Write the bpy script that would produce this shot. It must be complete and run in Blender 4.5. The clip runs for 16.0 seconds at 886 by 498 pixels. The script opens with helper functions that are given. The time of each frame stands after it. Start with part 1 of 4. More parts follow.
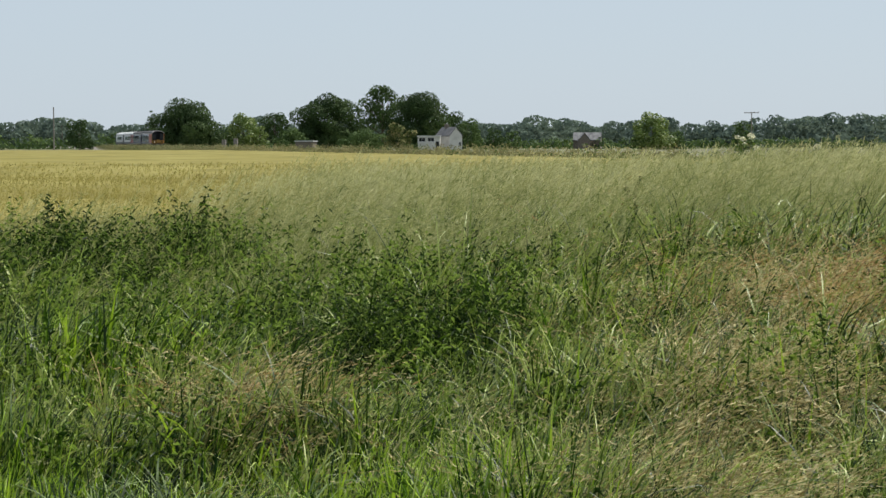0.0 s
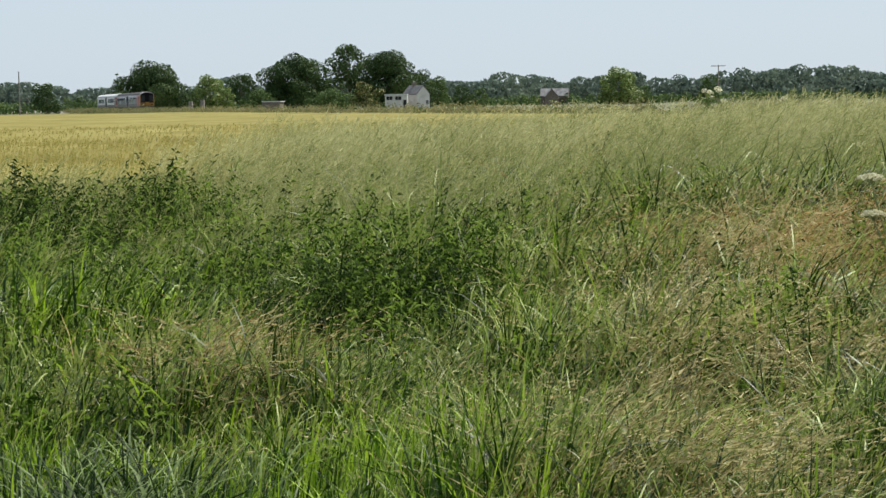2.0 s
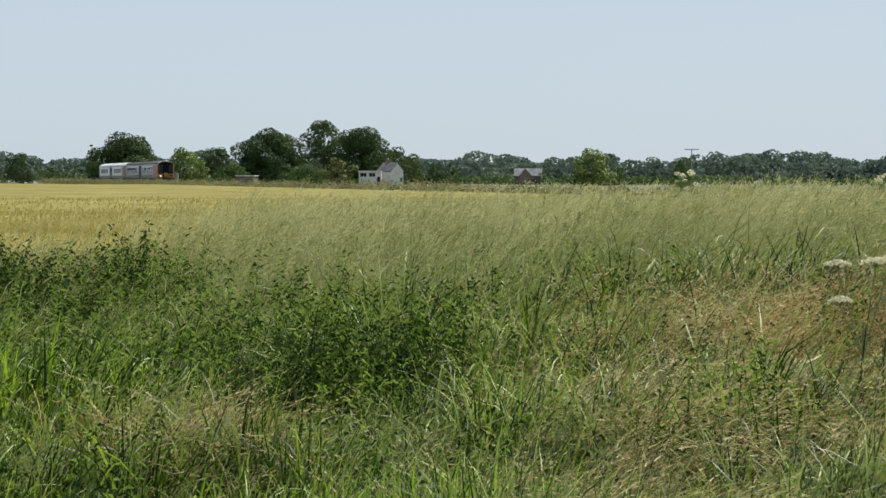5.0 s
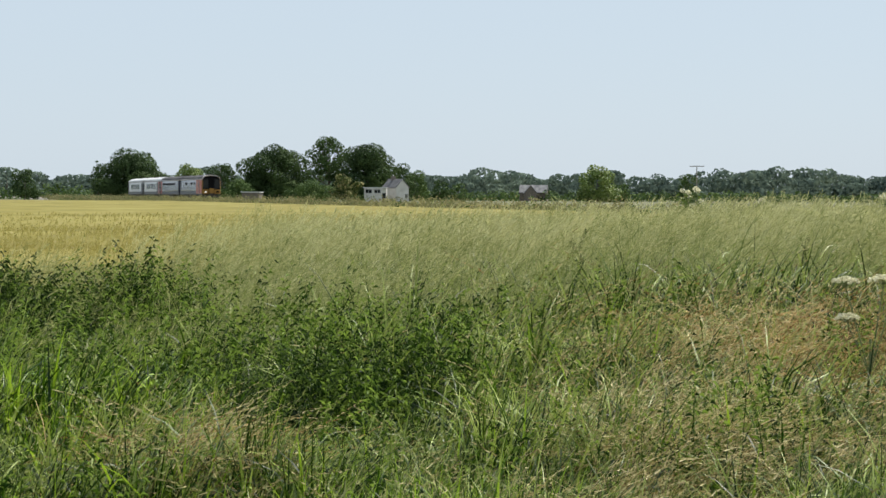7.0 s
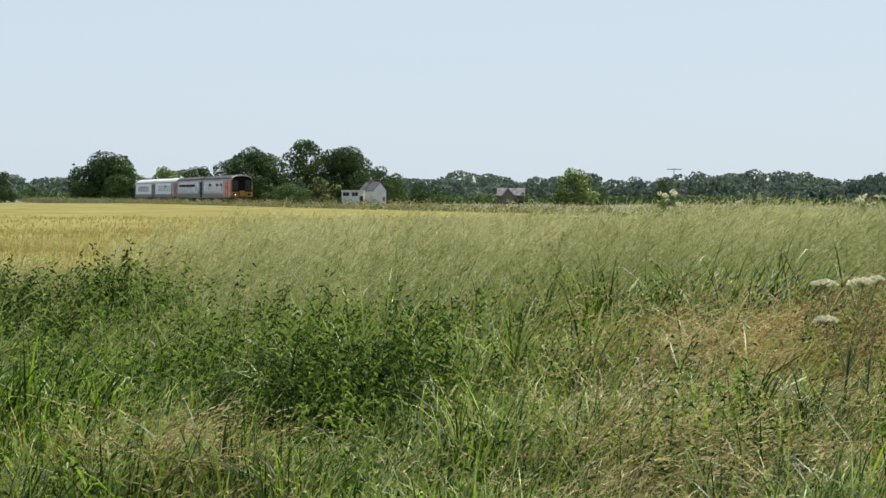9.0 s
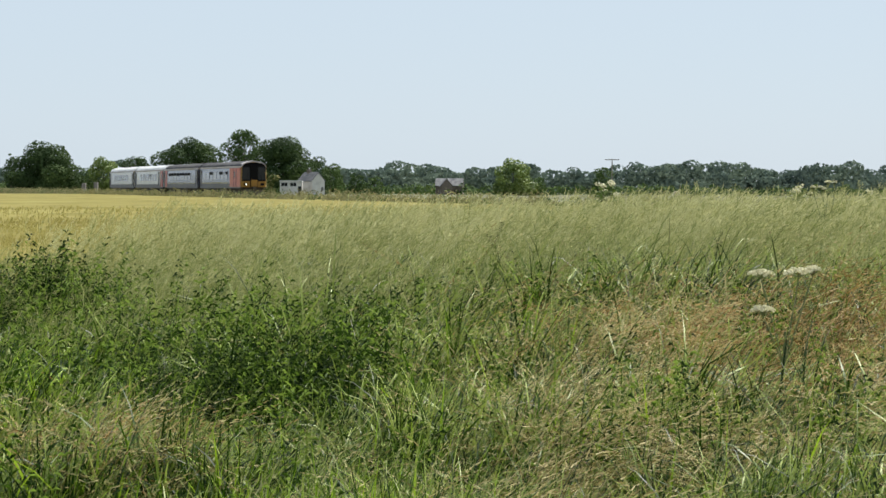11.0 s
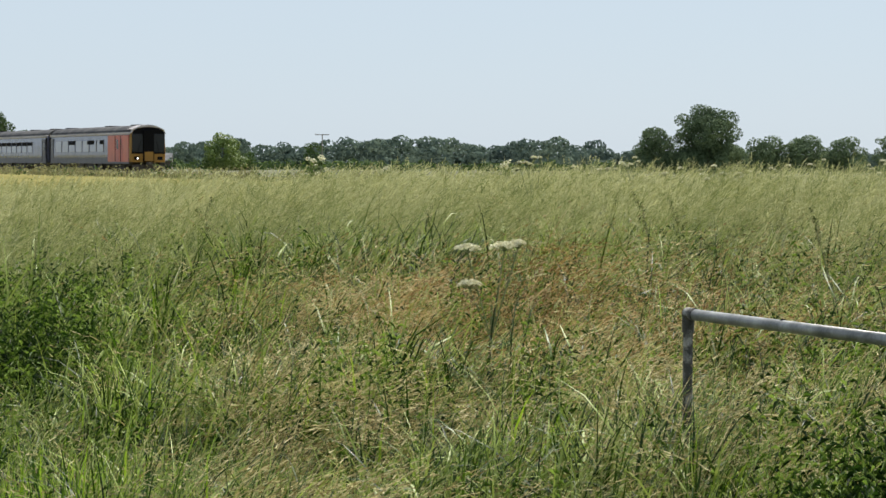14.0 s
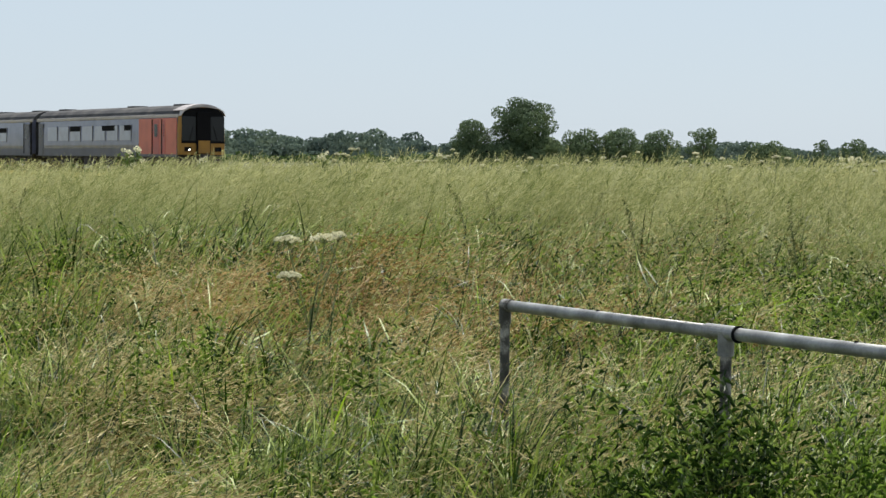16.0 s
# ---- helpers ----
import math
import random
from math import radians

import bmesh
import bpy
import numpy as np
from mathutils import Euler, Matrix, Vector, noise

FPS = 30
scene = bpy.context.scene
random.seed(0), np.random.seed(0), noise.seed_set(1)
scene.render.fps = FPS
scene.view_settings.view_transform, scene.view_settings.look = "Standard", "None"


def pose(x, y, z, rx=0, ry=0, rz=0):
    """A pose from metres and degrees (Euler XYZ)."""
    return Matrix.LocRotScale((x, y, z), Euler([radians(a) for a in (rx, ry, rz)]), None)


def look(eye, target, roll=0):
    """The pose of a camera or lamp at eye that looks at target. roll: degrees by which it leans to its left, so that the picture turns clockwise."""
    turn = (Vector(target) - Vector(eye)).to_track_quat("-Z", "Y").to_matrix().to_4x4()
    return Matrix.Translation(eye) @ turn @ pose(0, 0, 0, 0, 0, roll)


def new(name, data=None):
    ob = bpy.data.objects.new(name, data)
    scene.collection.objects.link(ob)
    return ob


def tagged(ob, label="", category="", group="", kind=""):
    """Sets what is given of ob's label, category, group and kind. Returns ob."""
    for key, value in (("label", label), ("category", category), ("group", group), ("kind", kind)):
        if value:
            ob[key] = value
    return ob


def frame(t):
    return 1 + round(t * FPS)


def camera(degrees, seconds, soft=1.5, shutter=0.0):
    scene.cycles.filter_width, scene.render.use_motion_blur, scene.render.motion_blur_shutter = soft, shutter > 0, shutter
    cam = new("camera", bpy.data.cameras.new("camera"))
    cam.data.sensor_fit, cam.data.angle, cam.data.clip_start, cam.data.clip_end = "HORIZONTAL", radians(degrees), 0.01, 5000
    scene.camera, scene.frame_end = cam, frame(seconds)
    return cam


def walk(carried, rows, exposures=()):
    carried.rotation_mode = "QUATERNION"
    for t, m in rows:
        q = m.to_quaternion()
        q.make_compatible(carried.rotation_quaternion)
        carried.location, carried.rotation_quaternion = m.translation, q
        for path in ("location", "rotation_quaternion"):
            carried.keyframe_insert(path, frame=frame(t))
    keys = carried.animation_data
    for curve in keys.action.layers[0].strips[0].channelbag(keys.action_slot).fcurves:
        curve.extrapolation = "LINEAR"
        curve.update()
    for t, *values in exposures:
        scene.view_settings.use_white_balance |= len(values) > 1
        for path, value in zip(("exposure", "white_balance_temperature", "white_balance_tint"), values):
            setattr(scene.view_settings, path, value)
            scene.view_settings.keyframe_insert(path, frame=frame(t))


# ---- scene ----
EYE = Vector((0.0, 0.0, 1.6))
cam = camera(24.0, 16.0, soft=1.5)
# seconds, heading (clockwise from +y), tilt, lean to the right, in degrees
PATH = [
    (0, -8.432, -2.899, 0.058), (0.5, -9.099, -3.866, 0.707), (1, -8.920, -4.381, 0.735), (1.5, -8.282, -4.130, 0.814),
    (2, -7.606, -4.056, 1.006), (2.5, -7.286, -4.377, 0.703), (3, -6.913, -4.166, 0.276), (3.5, -6.574, -3.502, 0.159),
    (4, -6.503, -2.948, 0.110), (4.5, -6.547, -2.428, -0.072), (5, -6.808, -1.926, -0.180), (7.5, -6.953, -1.465, -0.245),
    (8, -6.663, -1.463, -0.244), (10.5, -5.591, -1.285, -0.345), (11, -4.643, -1.647, -0.270), (11.5, -3.516, -2.002, -0.106),
    (12, -2.394, -1.962, -0.158), (12.5, -0.913, -1.881, -0.065), (13, 0.585, -1.968, 0.014), (13.5, 1.815, -2.061, -0.248),
    (14, 3.313, -2.292, -0.376), (14.5, 5.563, -2.746, -0.271), (15, 7.097, -2.822, -0.339), (15.5, 7.714, -2.608, -0.482),
    (16, 8.324, -2.478, -0.497)
]


def aim(az, el):
    a, e = radians(az), radians(el)
    return Vector((math.sin(a) * math.cos(e), math.cos(a) * math.cos(e), math.sin(e)))


walk(cam, [(t, look(EYE, EYE + aim(az, el), -lean)) for t, az, el, lean in PATH],
     exposures=[(0.0, 0.63), (1.5, 0.77), (3.5, 0.75), (5.0, 0.66), (8.0, 0.84), (11.0, 0.84), (16.0, 0.77)])

# ---- light: a high, hazy summer sun ahead and to the right ----
SUN_AZ, SUN_EL = 32.0, 54.0
world = bpy.data.worlds.new("sky")
scene.world = world
world.use_nodes = True
wn = world.node_tree
sky = wn.nodes.new("ShaderNodeTexSky")
sky.sky_type, sky.sun_disc = "NISHITA", False
sky.sun_elevation, sky.sun_rotation = radians(SUN_EL), radians(SUN_AZ)
sky.air_density, sky.dust_density, sky.ozone_density, sky.altitude = 1.0, 0.6, 2.0, 0
haze = wn.nodes.new("ShaderNodeMix")          # thin high haze whitens the whole sky evenly
haze.data_type = "RGBA"
haze.inputs[0].default_value = 0.90
haze.inputs[7].default_value = (3.95, 4.62, 5.3, 1)
wn.links.new(sky.outputs[0], haze.inputs[6])
wn.links.new(haze.outputs[2], wn.nodes["Background"].inputs[0])
wn.nodes["Background"].inputs[1].default_value = 0.086
sun = new("sun", bpy.data.lights.new("sun", "SUN"))
sun.data.energy, sun.data.angle, sun.data.color = 4.6, radians(0.6), (1.0, 0.95, 0.86)
sun.matrix_world = look(aim(SUN_AZ, SUN_EL) * 300, (0, 0, 0))


# ---- materials ----
def material(name, ramp, rough=0.8, scale=4.0, metal=0.0, bump=0.0, bump_scale=40.0, gloss=0.5, island=0.0, through_leaf=0.0, obj=0.0):
    """Colour from noise at two scales through a ramp; optional variation by island or object, relief and leaf translucency."""
    m = bpy.data.materials.new(name)
    m.use_nodes = True
    nt = m.node_tree
    L, N = nt.links.new, nt.nodes.new
    b = nt.nodes["Principled BSDF"]
    b.inputs["Roughness"].default_value, b.inputs["Metallic"].default_value = rough, metal
    b.inputs["Specular IOR Level"].default_value = gloss
    co = N("ShaderNodeTexCoord")
    n1, n2 = N("ShaderNodeTexNoise"), N("ShaderNodeTexNoise")
    n1.inputs["Scale"].default_value, n1.inputs["Detail"].default_value = scale, 5
    n2.inputs["Scale"].default_value, n2.inputs["Detail"].default_value = scale * 9, 3
    for n in (n1, n2):
        L(co.outputs["Object"], n.inputs["Vector"])
    mix = N("ShaderNodeMath")
    mix.operation = "MULTIPLY_ADD"
    L(n2.outputs[0], mix.inputs[0])
    mix.inputs[1].default_value = 0.35
    sub = N("ShaderNodeMath")
    sub.operation = "MULTIPLY_ADD"
    L(n1.outputs[0], sub.inputs[0])
    sub.inputs[1].default_value, sub.inputs[2].default_value = 1.5, -0.42
    L(sub.outputs[0], mix.inputs[2])
    fac = mix
    for amount, node, out in ((island, "ShaderNodeNewGeometry", "Random Per Island"), (obj, "ShaderNodeObjectInfo", "Random")):
        if amount:
            g, k = N(node), N("ShaderNodeMath")
            k.operation = "MULTIPLY_ADD"
            L(g.outputs[out], k.inputs[0])
            k.inputs[1].default_value = amount
            off = N("ShaderNodeMath")
            off.operation = "SUBTRACT"
            L(fac.outputs[0], off.inputs[0])
            off.inputs[1].default_value = amount / 2
            L(off.outputs[0], k.inputs[2])
            fac = k
    r = N("ShaderNodeValToRGB")
    els = r.color_ramp.elements
    while len(els) < len(ramp):
        els.new(0.5)
    for i, c in enumerate(ramp):
        els[i].position, els[i].color = 0.15 + 0.7 * i / max(1, len(ramp) - 1), (*c, 1)
    L(fac.outputs[0], r.inputs[0])
    L(r.outputs[0], b.inputs["Base Color"])
    if bump:
        n3, bp = N("ShaderNodeTexNoise"), N("ShaderNodeBump")
        n3.inputs["Scale"].default_value = bump_scale
        L(co.outputs["Object"], n3.inputs["Vector"])
        L(n3.outputs[0], bp.inputs["Height"])
        bp.inputs["Strength"].default_value, bp.inputs["Distance"].default_value = bump, 0.02
        L(bp.outputs[0], b.inputs["Normal"])
    if through_leaf:
        tr, ms = N("ShaderNodeBsdfTranslucent"), N("ShaderNodeMixShader")
        L(r.outputs[0], tr.inputs[0])
        ms.inputs[0].default_value = through_leaf
        L(b.outputs[0], ms.inputs[1])
        L(tr.outputs[0], ms.inputs[2])
        L(ms.outputs[0], nt.nodes["Material Output"].inputs["Surface"])
    return m


def plain(name, c, rough=0.5, metal=0.0, gloss=0.5, glow=0.0):
    d = tuple(v * 0.78 for v in c)
    m = material(name, [d, c, tuple(min(1, v * 1.1) for v in c)], rough, 1.3, metal, gloss=gloss)
    if glow:
        b = m.node_tree.nodes["Principled BSDF"]
        b.inputs["Emission Color"].default_value, b.inputs["Emission Strength"].default_value = (*c, 1), glow
    return m


M = {}
M["soil"] = material("soil", [(0.035, 0.04, 0.014), (0.075, 0.08, 0.026), (0.13, 0.12, 0.05)], 0.95, 0.8, bump=0.6, bump_scale=14)
M["lush"] = material("lush_grass", [(0.010, 0.034, 0.002), (0.060, 0.135, 0.005), (0.29, 0.43, 0.03)], 0.5, 0.7, island=1.25, through_leaf=0.34, gloss=0.18)
M["meadow"] = material("meadow_grass", [(0.011, 0.028, 0.003), (0.056, 0.106, 0.010), (0.27, 0.335, 0.07)], 0.48, 0.6, island=1.3, through_leaf=0.28, gloss=0.22)
M["tan"] = material("dry_grass", [(0.17, 0.135, 0.046), (0.35, 0.285, 0.115), (0.58, 0.50, 0.26)], 0.65, 0.7, island=1.0, through_leaf=0.28, gloss=0.18)
M["russet"] = material("russet_grass", [(0.13, 0.070, 0.02), (0.31, 0.19, 0.065), (0.50, 0.36, 0.16)], 0.65, 0.7, island=0.9, through_leaf=0.3, gloss=0.2)
M["panicle"] = material("grass_flower", [(0.12, 0.155, 0.04), (0.21, 0.24, 0.075), (0.40, 0.40, 0.18)], 0.75, 0.5, island=0.8, through_leaf=0.35, gloss=0.1)
M["pale_panicle"] = material("ripe_grass_flower", [(0.24, 0.255, 0.095), (0.38, 0.385, 0.165), (0.55, 0.53, 0.28)], 0.75, 0.5, island=0.7, through_leaf=0.35, gloss=0.1)
M["nettle"] = material("nettle_leaf", [(0.012, 0.034, 0.004), (0.056, 0.112, 0.010), (0.21, 0.31, 0.05)], 0.5, 0.8, island=1.3, through_leaf=0.36, gloss=0.24)
# darker copy of the nettle leaf; the clumps' inner shade is in its colour
M["nettle_dark"] = material("shaded_nettle_leaf", [(0.007, 0.022, 0.003), (0.028, 0.064, 0.007), (0.14, 0.215, 0.04)], 0.5, 1.5, island=1.3, through_leaf=0.28, gloss=0.26)
M["flop"] = material("flopped_grass", [(0.006, 0.018, 0.003), (0.022, 0.048, 0.010), (0.17, 0.23, 0.085)], 0.6, 0.8, island=1.3, through_leaf=0.2, gloss=0.1)
M["wheat"] = material("wheat", [(0.215, 0.19, 0.055), (0.305, 0.27, 0.08), (0.40, 0.36, 0.125)], 0.75, 0.12, island=0.35, through_leaf=0.45, bump=0.5, bump_scale=9, gloss=0.1)
M["umbel"] = material("umbel_flower", [(0.50, 0.48, 0.30), (0.68, 0.65, 0.45), (0.80, 0.78, 0.62)], 0.8, 20, island=0.4, through_leaf=0.25)
M["stem"] = material("plant_stem", [(0.07, 0.10, 0.03), (0.13, 0.16, 0.05), (0.2, 0.2, 0.09)], 0.6, 9)
M["leaf_dark"] = material("leaf_dark", [(0.026, 0.048, 0.017), (0.047, 0.080, 0.025), (0.080, 0.120, 0.036)], 0.85, 0.1, island=0.3, through_leaf=0.2, gloss=0.2)
M["leaf_mid"] = material("leaf_mid", [(0.038, 0.068, 0.022), (0.068, 0.112, 0.032), (0.115, 0.165, 0.048)], 0.85, 0.1, island=0.3, through_leaf=0.2, gloss=0.2)
M["leaf_bright"] = material("leaf_bright", [(0.06, 0.10, 0.02), (0.13, 0.19, 0.035), (0.24, 0.30, 0.07)], 0.6, 0.12, island=0.5, through_leaf=0.2)
M["leaf_russet"] = material("leaf_russet", [(0.035, 0.058, 0.014), (0.10, 0.125, 0.035), (0.34, 0.30, 0.13)], 0.8, 0.5, island=0.6, through_leaf=0.15, gloss=0.2)
# bluish, paled leaf colour paints in distance haze; translucency lifts the shade too
M["leaf_far_haze_tint"] = material("leaf_far_haze_tint", [(0.080, 0.112, 0.098), (0.108, 0.147, 0.118), (0.145, 0.187, 0.140)], 0.95, 0.03, island=0.1, gloss=0.05, through_leaf=0.3)
# greyed, lighter green: haze over the right-hand trees is put into the leaf colour
M["leaf_haze_tint"] = material("leaf_green_haze_tint", [(0.068, 0.098, 0.056), (0.105, 0.148, 0.076), (0.16, 0.205, 0.10)], 0.9, 0.1, island=0.3, gloss=0.15, through_leaf=0.25)
M["rough"] = material("rough_dry_herbage", [(0.12, 0.125, 0.055), (0.19, 0.185, 0.088), (0.26, 0.24, 0.12)], 0.9, 0.15, island=0.3, gloss=0.1, through_leaf=0.35)
M["bark"] = material("bark", [(0.05, 0.04, 0.03), (0.10, 0.08, 0.06), (0.16, 0.13, 0.10)], 0.9, 2, bump=0.5)
M["zinc"] = material("galvanised_steel", [(0.12, 0.12, 0.118), (0.25, 0.25, 0.245), (0.42, 0.42, 0.41)], 0.5, 9, metal=0.5, bump=0.2, bump_scale=180)
M["zinc_dark"] = material("weathered_steel_fitting", [(0.018, 0.017, 0.015), (0.06, 0.056, 0.05), (0.42, 0.40, 0.37)], 0.7, 17, metal=0.1, bump=0.4, bump_scale=140)
M["ballast"] = material("ballast", [(0.10, 0.09, 0.08), (0.2, 0.18, 0.16), (0.3, 0.27, 0.24)], 0.95, 3, bump=1.0, bump_scale=20)
M["rail"] = plain("rail_steel", (0.25, 0.18, 0.13), 0.45, 0.8)
M["render"] = material("white_render", [(0.46, 0.44, 0.41), (0.60, 0.58, 0.55), (0.68, 0.66, 0.63)], 0.9, 0.5)
M["slate"] = material("slate_roof", [(0.06, 0.06, 0.065), (0.10, 0.10, 0.105), (0.16, 0.155, 0.15)], 0.8, 1.5)
M["tin"] = material("pale_roof_sheet", [(0.45, 0.45, 0.45), (0.62, 0.62, 0.62), (0.75, 0.75, 0.75)], 0.6, 1.0)
M["grey_roof"] = material("grey_tile_roof", [(0.11, 0.11, 0.115), (0.17, 0.17, 0.175), (0.24, 0.24, 0.24)], 0.95, 1.0, gloss=0.1)
M["brick"] = material("brown_brick", [(0.10, 0.085, 0.075), (0.15, 0.125, 0.105), (0.22, 0.18, 0.15)], 0.9, 3)
M["glass"] = plain("dark_glass", (0.012, 0.013, 0.015), 0.2, gloss=0.3)
M["pole"] = material("weathered_pole", [(0.13, 0.11, 0.09), (0.24, 0.21, 0.18), (0.34, 0.31, 0.28)], 0.9, 2)


# ---- mesh helpers ----
def part(name, bm, mat, parent=None, label=""):
    me = bpy.data.meshes.new(name)
    bm.to_mesh(me)
    bm.free()
    me.materials.append(M[mat])
    ob = new(name, me)
    if parent is not None:
        ob.parent = parent
    if label:
        ob["label"] = label
    return ob


def raw(name, verts, faces, mat, parent=None, label=""):
    me = bpy.data.meshes.new(name)
    me.from_pydata(verts, [], faces)
    me.materials.append(M[mat])
    ob = new(name, me)
    if parent is not None:
        ob.parent = parent
    if label:
        ob["label"] = label
    return ob


def sheet(name, verts, tris, mat, origin):
    """A mesh straight from arrays of corners and triangles, with its origin at a place."""
    me = bpy.data.meshes.new(name)
    v = (verts - np.array(origin)).astype(np.float32)
    me.vertices.add(len(v))
    me.vertices.foreach_set("co", v.ravel())
    me.loops.add(tris.size)
    me.loops.foreach_set("vertex_index", tris.astype(np.int32).ravel())
    me.polygons.add(len(tris))
    me.polygons.foreach_set("loop_start", np.arange(0, tris.size, 3, dtype=np.int32))
    me.update(calc_edges=True)
    me.materials.append(M[mat])
    ob = new(name, me)
    ob.location = origin
    return ob


def box(bm, x0, x1, y0, y1, z0, z1, bevel=0.0):
    g = bmesh.ops.create_cube(bm, size=1)["verts"]
    bmesh.ops.scale(bm, vec=(x1 - x0, y1 - y0, z1 - z0), verts=g)
    bmesh.ops.translate(bm, vec=((x0 + x1) / 2, (y0 + y1) / 2, (z0 + z1) / 2), verts=g)
    if bevel:
        es = {e for v in g for e in v.link_edges}
        bmesh.ops.bevel(bm, geom=list(es), offset=bevel, segments=2, affect="EDGES", profile=0.6)
    return bm


def tube(bm, a, b, r0, r1=None, n=12, caps=True):
    a, b = Vector(a), Vector(b)
    d = b - a
    m = Matrix.Translation((a + b) / 2) @ d.to_track_quat("Z", "Y").to_matrix().to_4x4()
    bmesh.ops.create_cone(bm, cap_ends=caps, segments=n, radius1=r0, radius2=r0 if r1 is None else r1, depth=d.length, matrix=m)
    return bm


def empty(name, m):
    ob = new(name)
    ob.matrix_world = m
    return ob


def polar(az, d, z=0.0):
    a = radians(az)
    return Vector((d * math.sin(a), d * math.cos(a), z))


# ---- ground ----
def ground_height(x, y):
    """A flat field, with a low swell in the verge ahead and to the right."""
    d = np.hypot(x, y)
    az = np.degrees(np.arctan2(x, y))
    swell = 0.42 * np.exp(-((d - 27) / 10) ** 2) / (1 + np.exp(-(az + 6) / 4))
    return swell + 0.05 * np.sin(x * 0.9 + 1) * np.cos(y * 0.7) * np.exp(-d / 40)


def build_ground():
    rings = np.concatenate([np.linspace(0, 45, 46), np.geomspace(50, 4500, 36)])
    k = 96
    vs = [(0, 0, float(ground_height(0.0, 0.0)))]
    for r in rings[1:]:
        for i in range(k):
            a = 2 * math.pi * i / k
            x, y = r * math.sin(a), r * math.cos(a)
            vs.append((x, y, float(ground_height(x, y))))
    fs = [(0, 1 + (i + 1) % k, 1 + i) for i in range(k)]
    for j in range(len(rings) - 2):
        o, p = 1 + j * k, 1 + (j + 1) * k
        fs += [(o + i, o + (i + 1) % k, p + (i + 1) % k, p + i) for i in range(k)]
    ob = raw("ground", vs, fs, "soil")
    for p in ob.data.polygons:
        p.use_smooth = True
    tagged(ob, "flat overgrown farmland soil under grass and weeds", "ground", kind="structure")


build_ground()

# ---- the railway ----
HEAD = radians(157.98)
TRAVEL = Vector((math.sin(HEAD), math.cos(HEAD), 0))
NOSE = Vector((3.31, 113.94, 0))      # the front of the train's first car at 16 s
RAIL_Z = 0.72
SPEED = 21.6
TURN = math.degrees(math.atan2(TRAVEL.y, TRAVEL.x))


def build_track():
    m = Matrix.Translation(NOSE) @ pose(0, 0, 0, 0, 0, TURN)
    bed = bmesh.new()
    sec = [(-3.4, -0.05), (-1.9, RAIL_Z - 0.2), (1.9, RAIL_Z - 0.2), (3.4, -0.05)]
    lo = [bed.verts.new((-900, y, z)) for y, z in sec]
    hi = [bed.verts.new((220, y, z)) for y, z in sec]
    for i in range(3):
        bed.faces.new((lo[i], hi[i], hi[i + 1], lo[i + 1]))
    b = part("railway_ballast", bed, "ballast")
    b.matrix_world = m
    tagged(b, "long low ballast bed of a single railway line", "railway track", kind="structure")
    for s in (-0.7525, 0.7525):
        r = part("rail", box(bmesh.new(), -900, 220, s - 0.035, s + 0.035, RAIL_Z - 0.2, RAIL_Z), "rail", b)


build_track()
# ---- trees ----
def leaf_cloud(rng, lobes, per, size, inner=0.76, outer=1.05):
    """Small leaf clumps spread through and over a set of ellipsoids; each clump is a bent four-sided leaf spray."""
    V, T = [], []
    n0 = 0
    for (c, r) in lobes:
        n = max(20, int(per * (r[0] * r[1] + r[1] * r[2] + r[0] * r[2]) / 3))
        d = rng.normal(size=(n, 3))
        d /= np.linalg.norm(d, axis=1)[:, None]
        rad = rng.uniform(inner, outer, (n, 1))
        p = np.array(c) + d * np.array(r) * rad
        nn = d + rng.normal(size=(n, 3)) * 0.4
        nn /= np.linalg.norm(nn, axis=1)[:, None]
        u = np.cross(nn, rng.normal(size=(n, 3)))
        u /= np.linalg.norm(u, axis=1)[:, None]
        w = np.cross(nn, u)
        s = size * rng.uniform(0.5, 1.25, (n, 1))
        q = np.stack([p - u * s, p - w * s * 0.6 + nn * s * 0.25, p + u * s, p + w * s * 0.7 - nn * s * 0.2], 1)
        V.append(q.reshape(-1, 3))
        i = n0 + np.arange(n)[:, None] * 4
        T.append(np.concatenate([i + [0, 1, 2], i + [0, 2, 3]]))
        n0 += n * 4
    return np.concatenate(V), np.concatenate(T)


def crown_lobes(rng, h, w, base, k, flat=1.0, airy=False):
    """Uneven rounded masses filling a crown of height h - base and width w."""
    out = []
    for i in range(k):
        f = (i + 0.5) / k
        z = base + (h - base) * (0.10 + 0.76 * f)
        reach = w / 2 * math.sqrt(max(0.05, 1 - (2 * f - 0.7) ** 2 / 1.75)) * 0.8
        a = i * 2.4 + rng.uniform(-0.4, 0.4)
        rr = reach * rng.uniform(0.35, 1.0)
        s = w * (rng.uniform(0.085, 0.15) if airy else rng.uniform(0.12, 0.20))
        out.append(((rr * math.cos(a), rr * math.sin(a), z), (s, s, s * rng.uniform(0.6, 0.85) * flat)))
    if base < 1.2:
        for i in range(max(4, k // 3)):
            a = i * 2.4 + 0.7
            s = w * rng.uniform(0.14, 0.2)
            rr = w * 0.36 * rng.uniform(0.6, 1.0)
            out.append(((rr * math.cos(a), rr * math.sin(a), h * rng.uniform(0.1, 0.3)), (s, s, h * 0.16)))
    return out


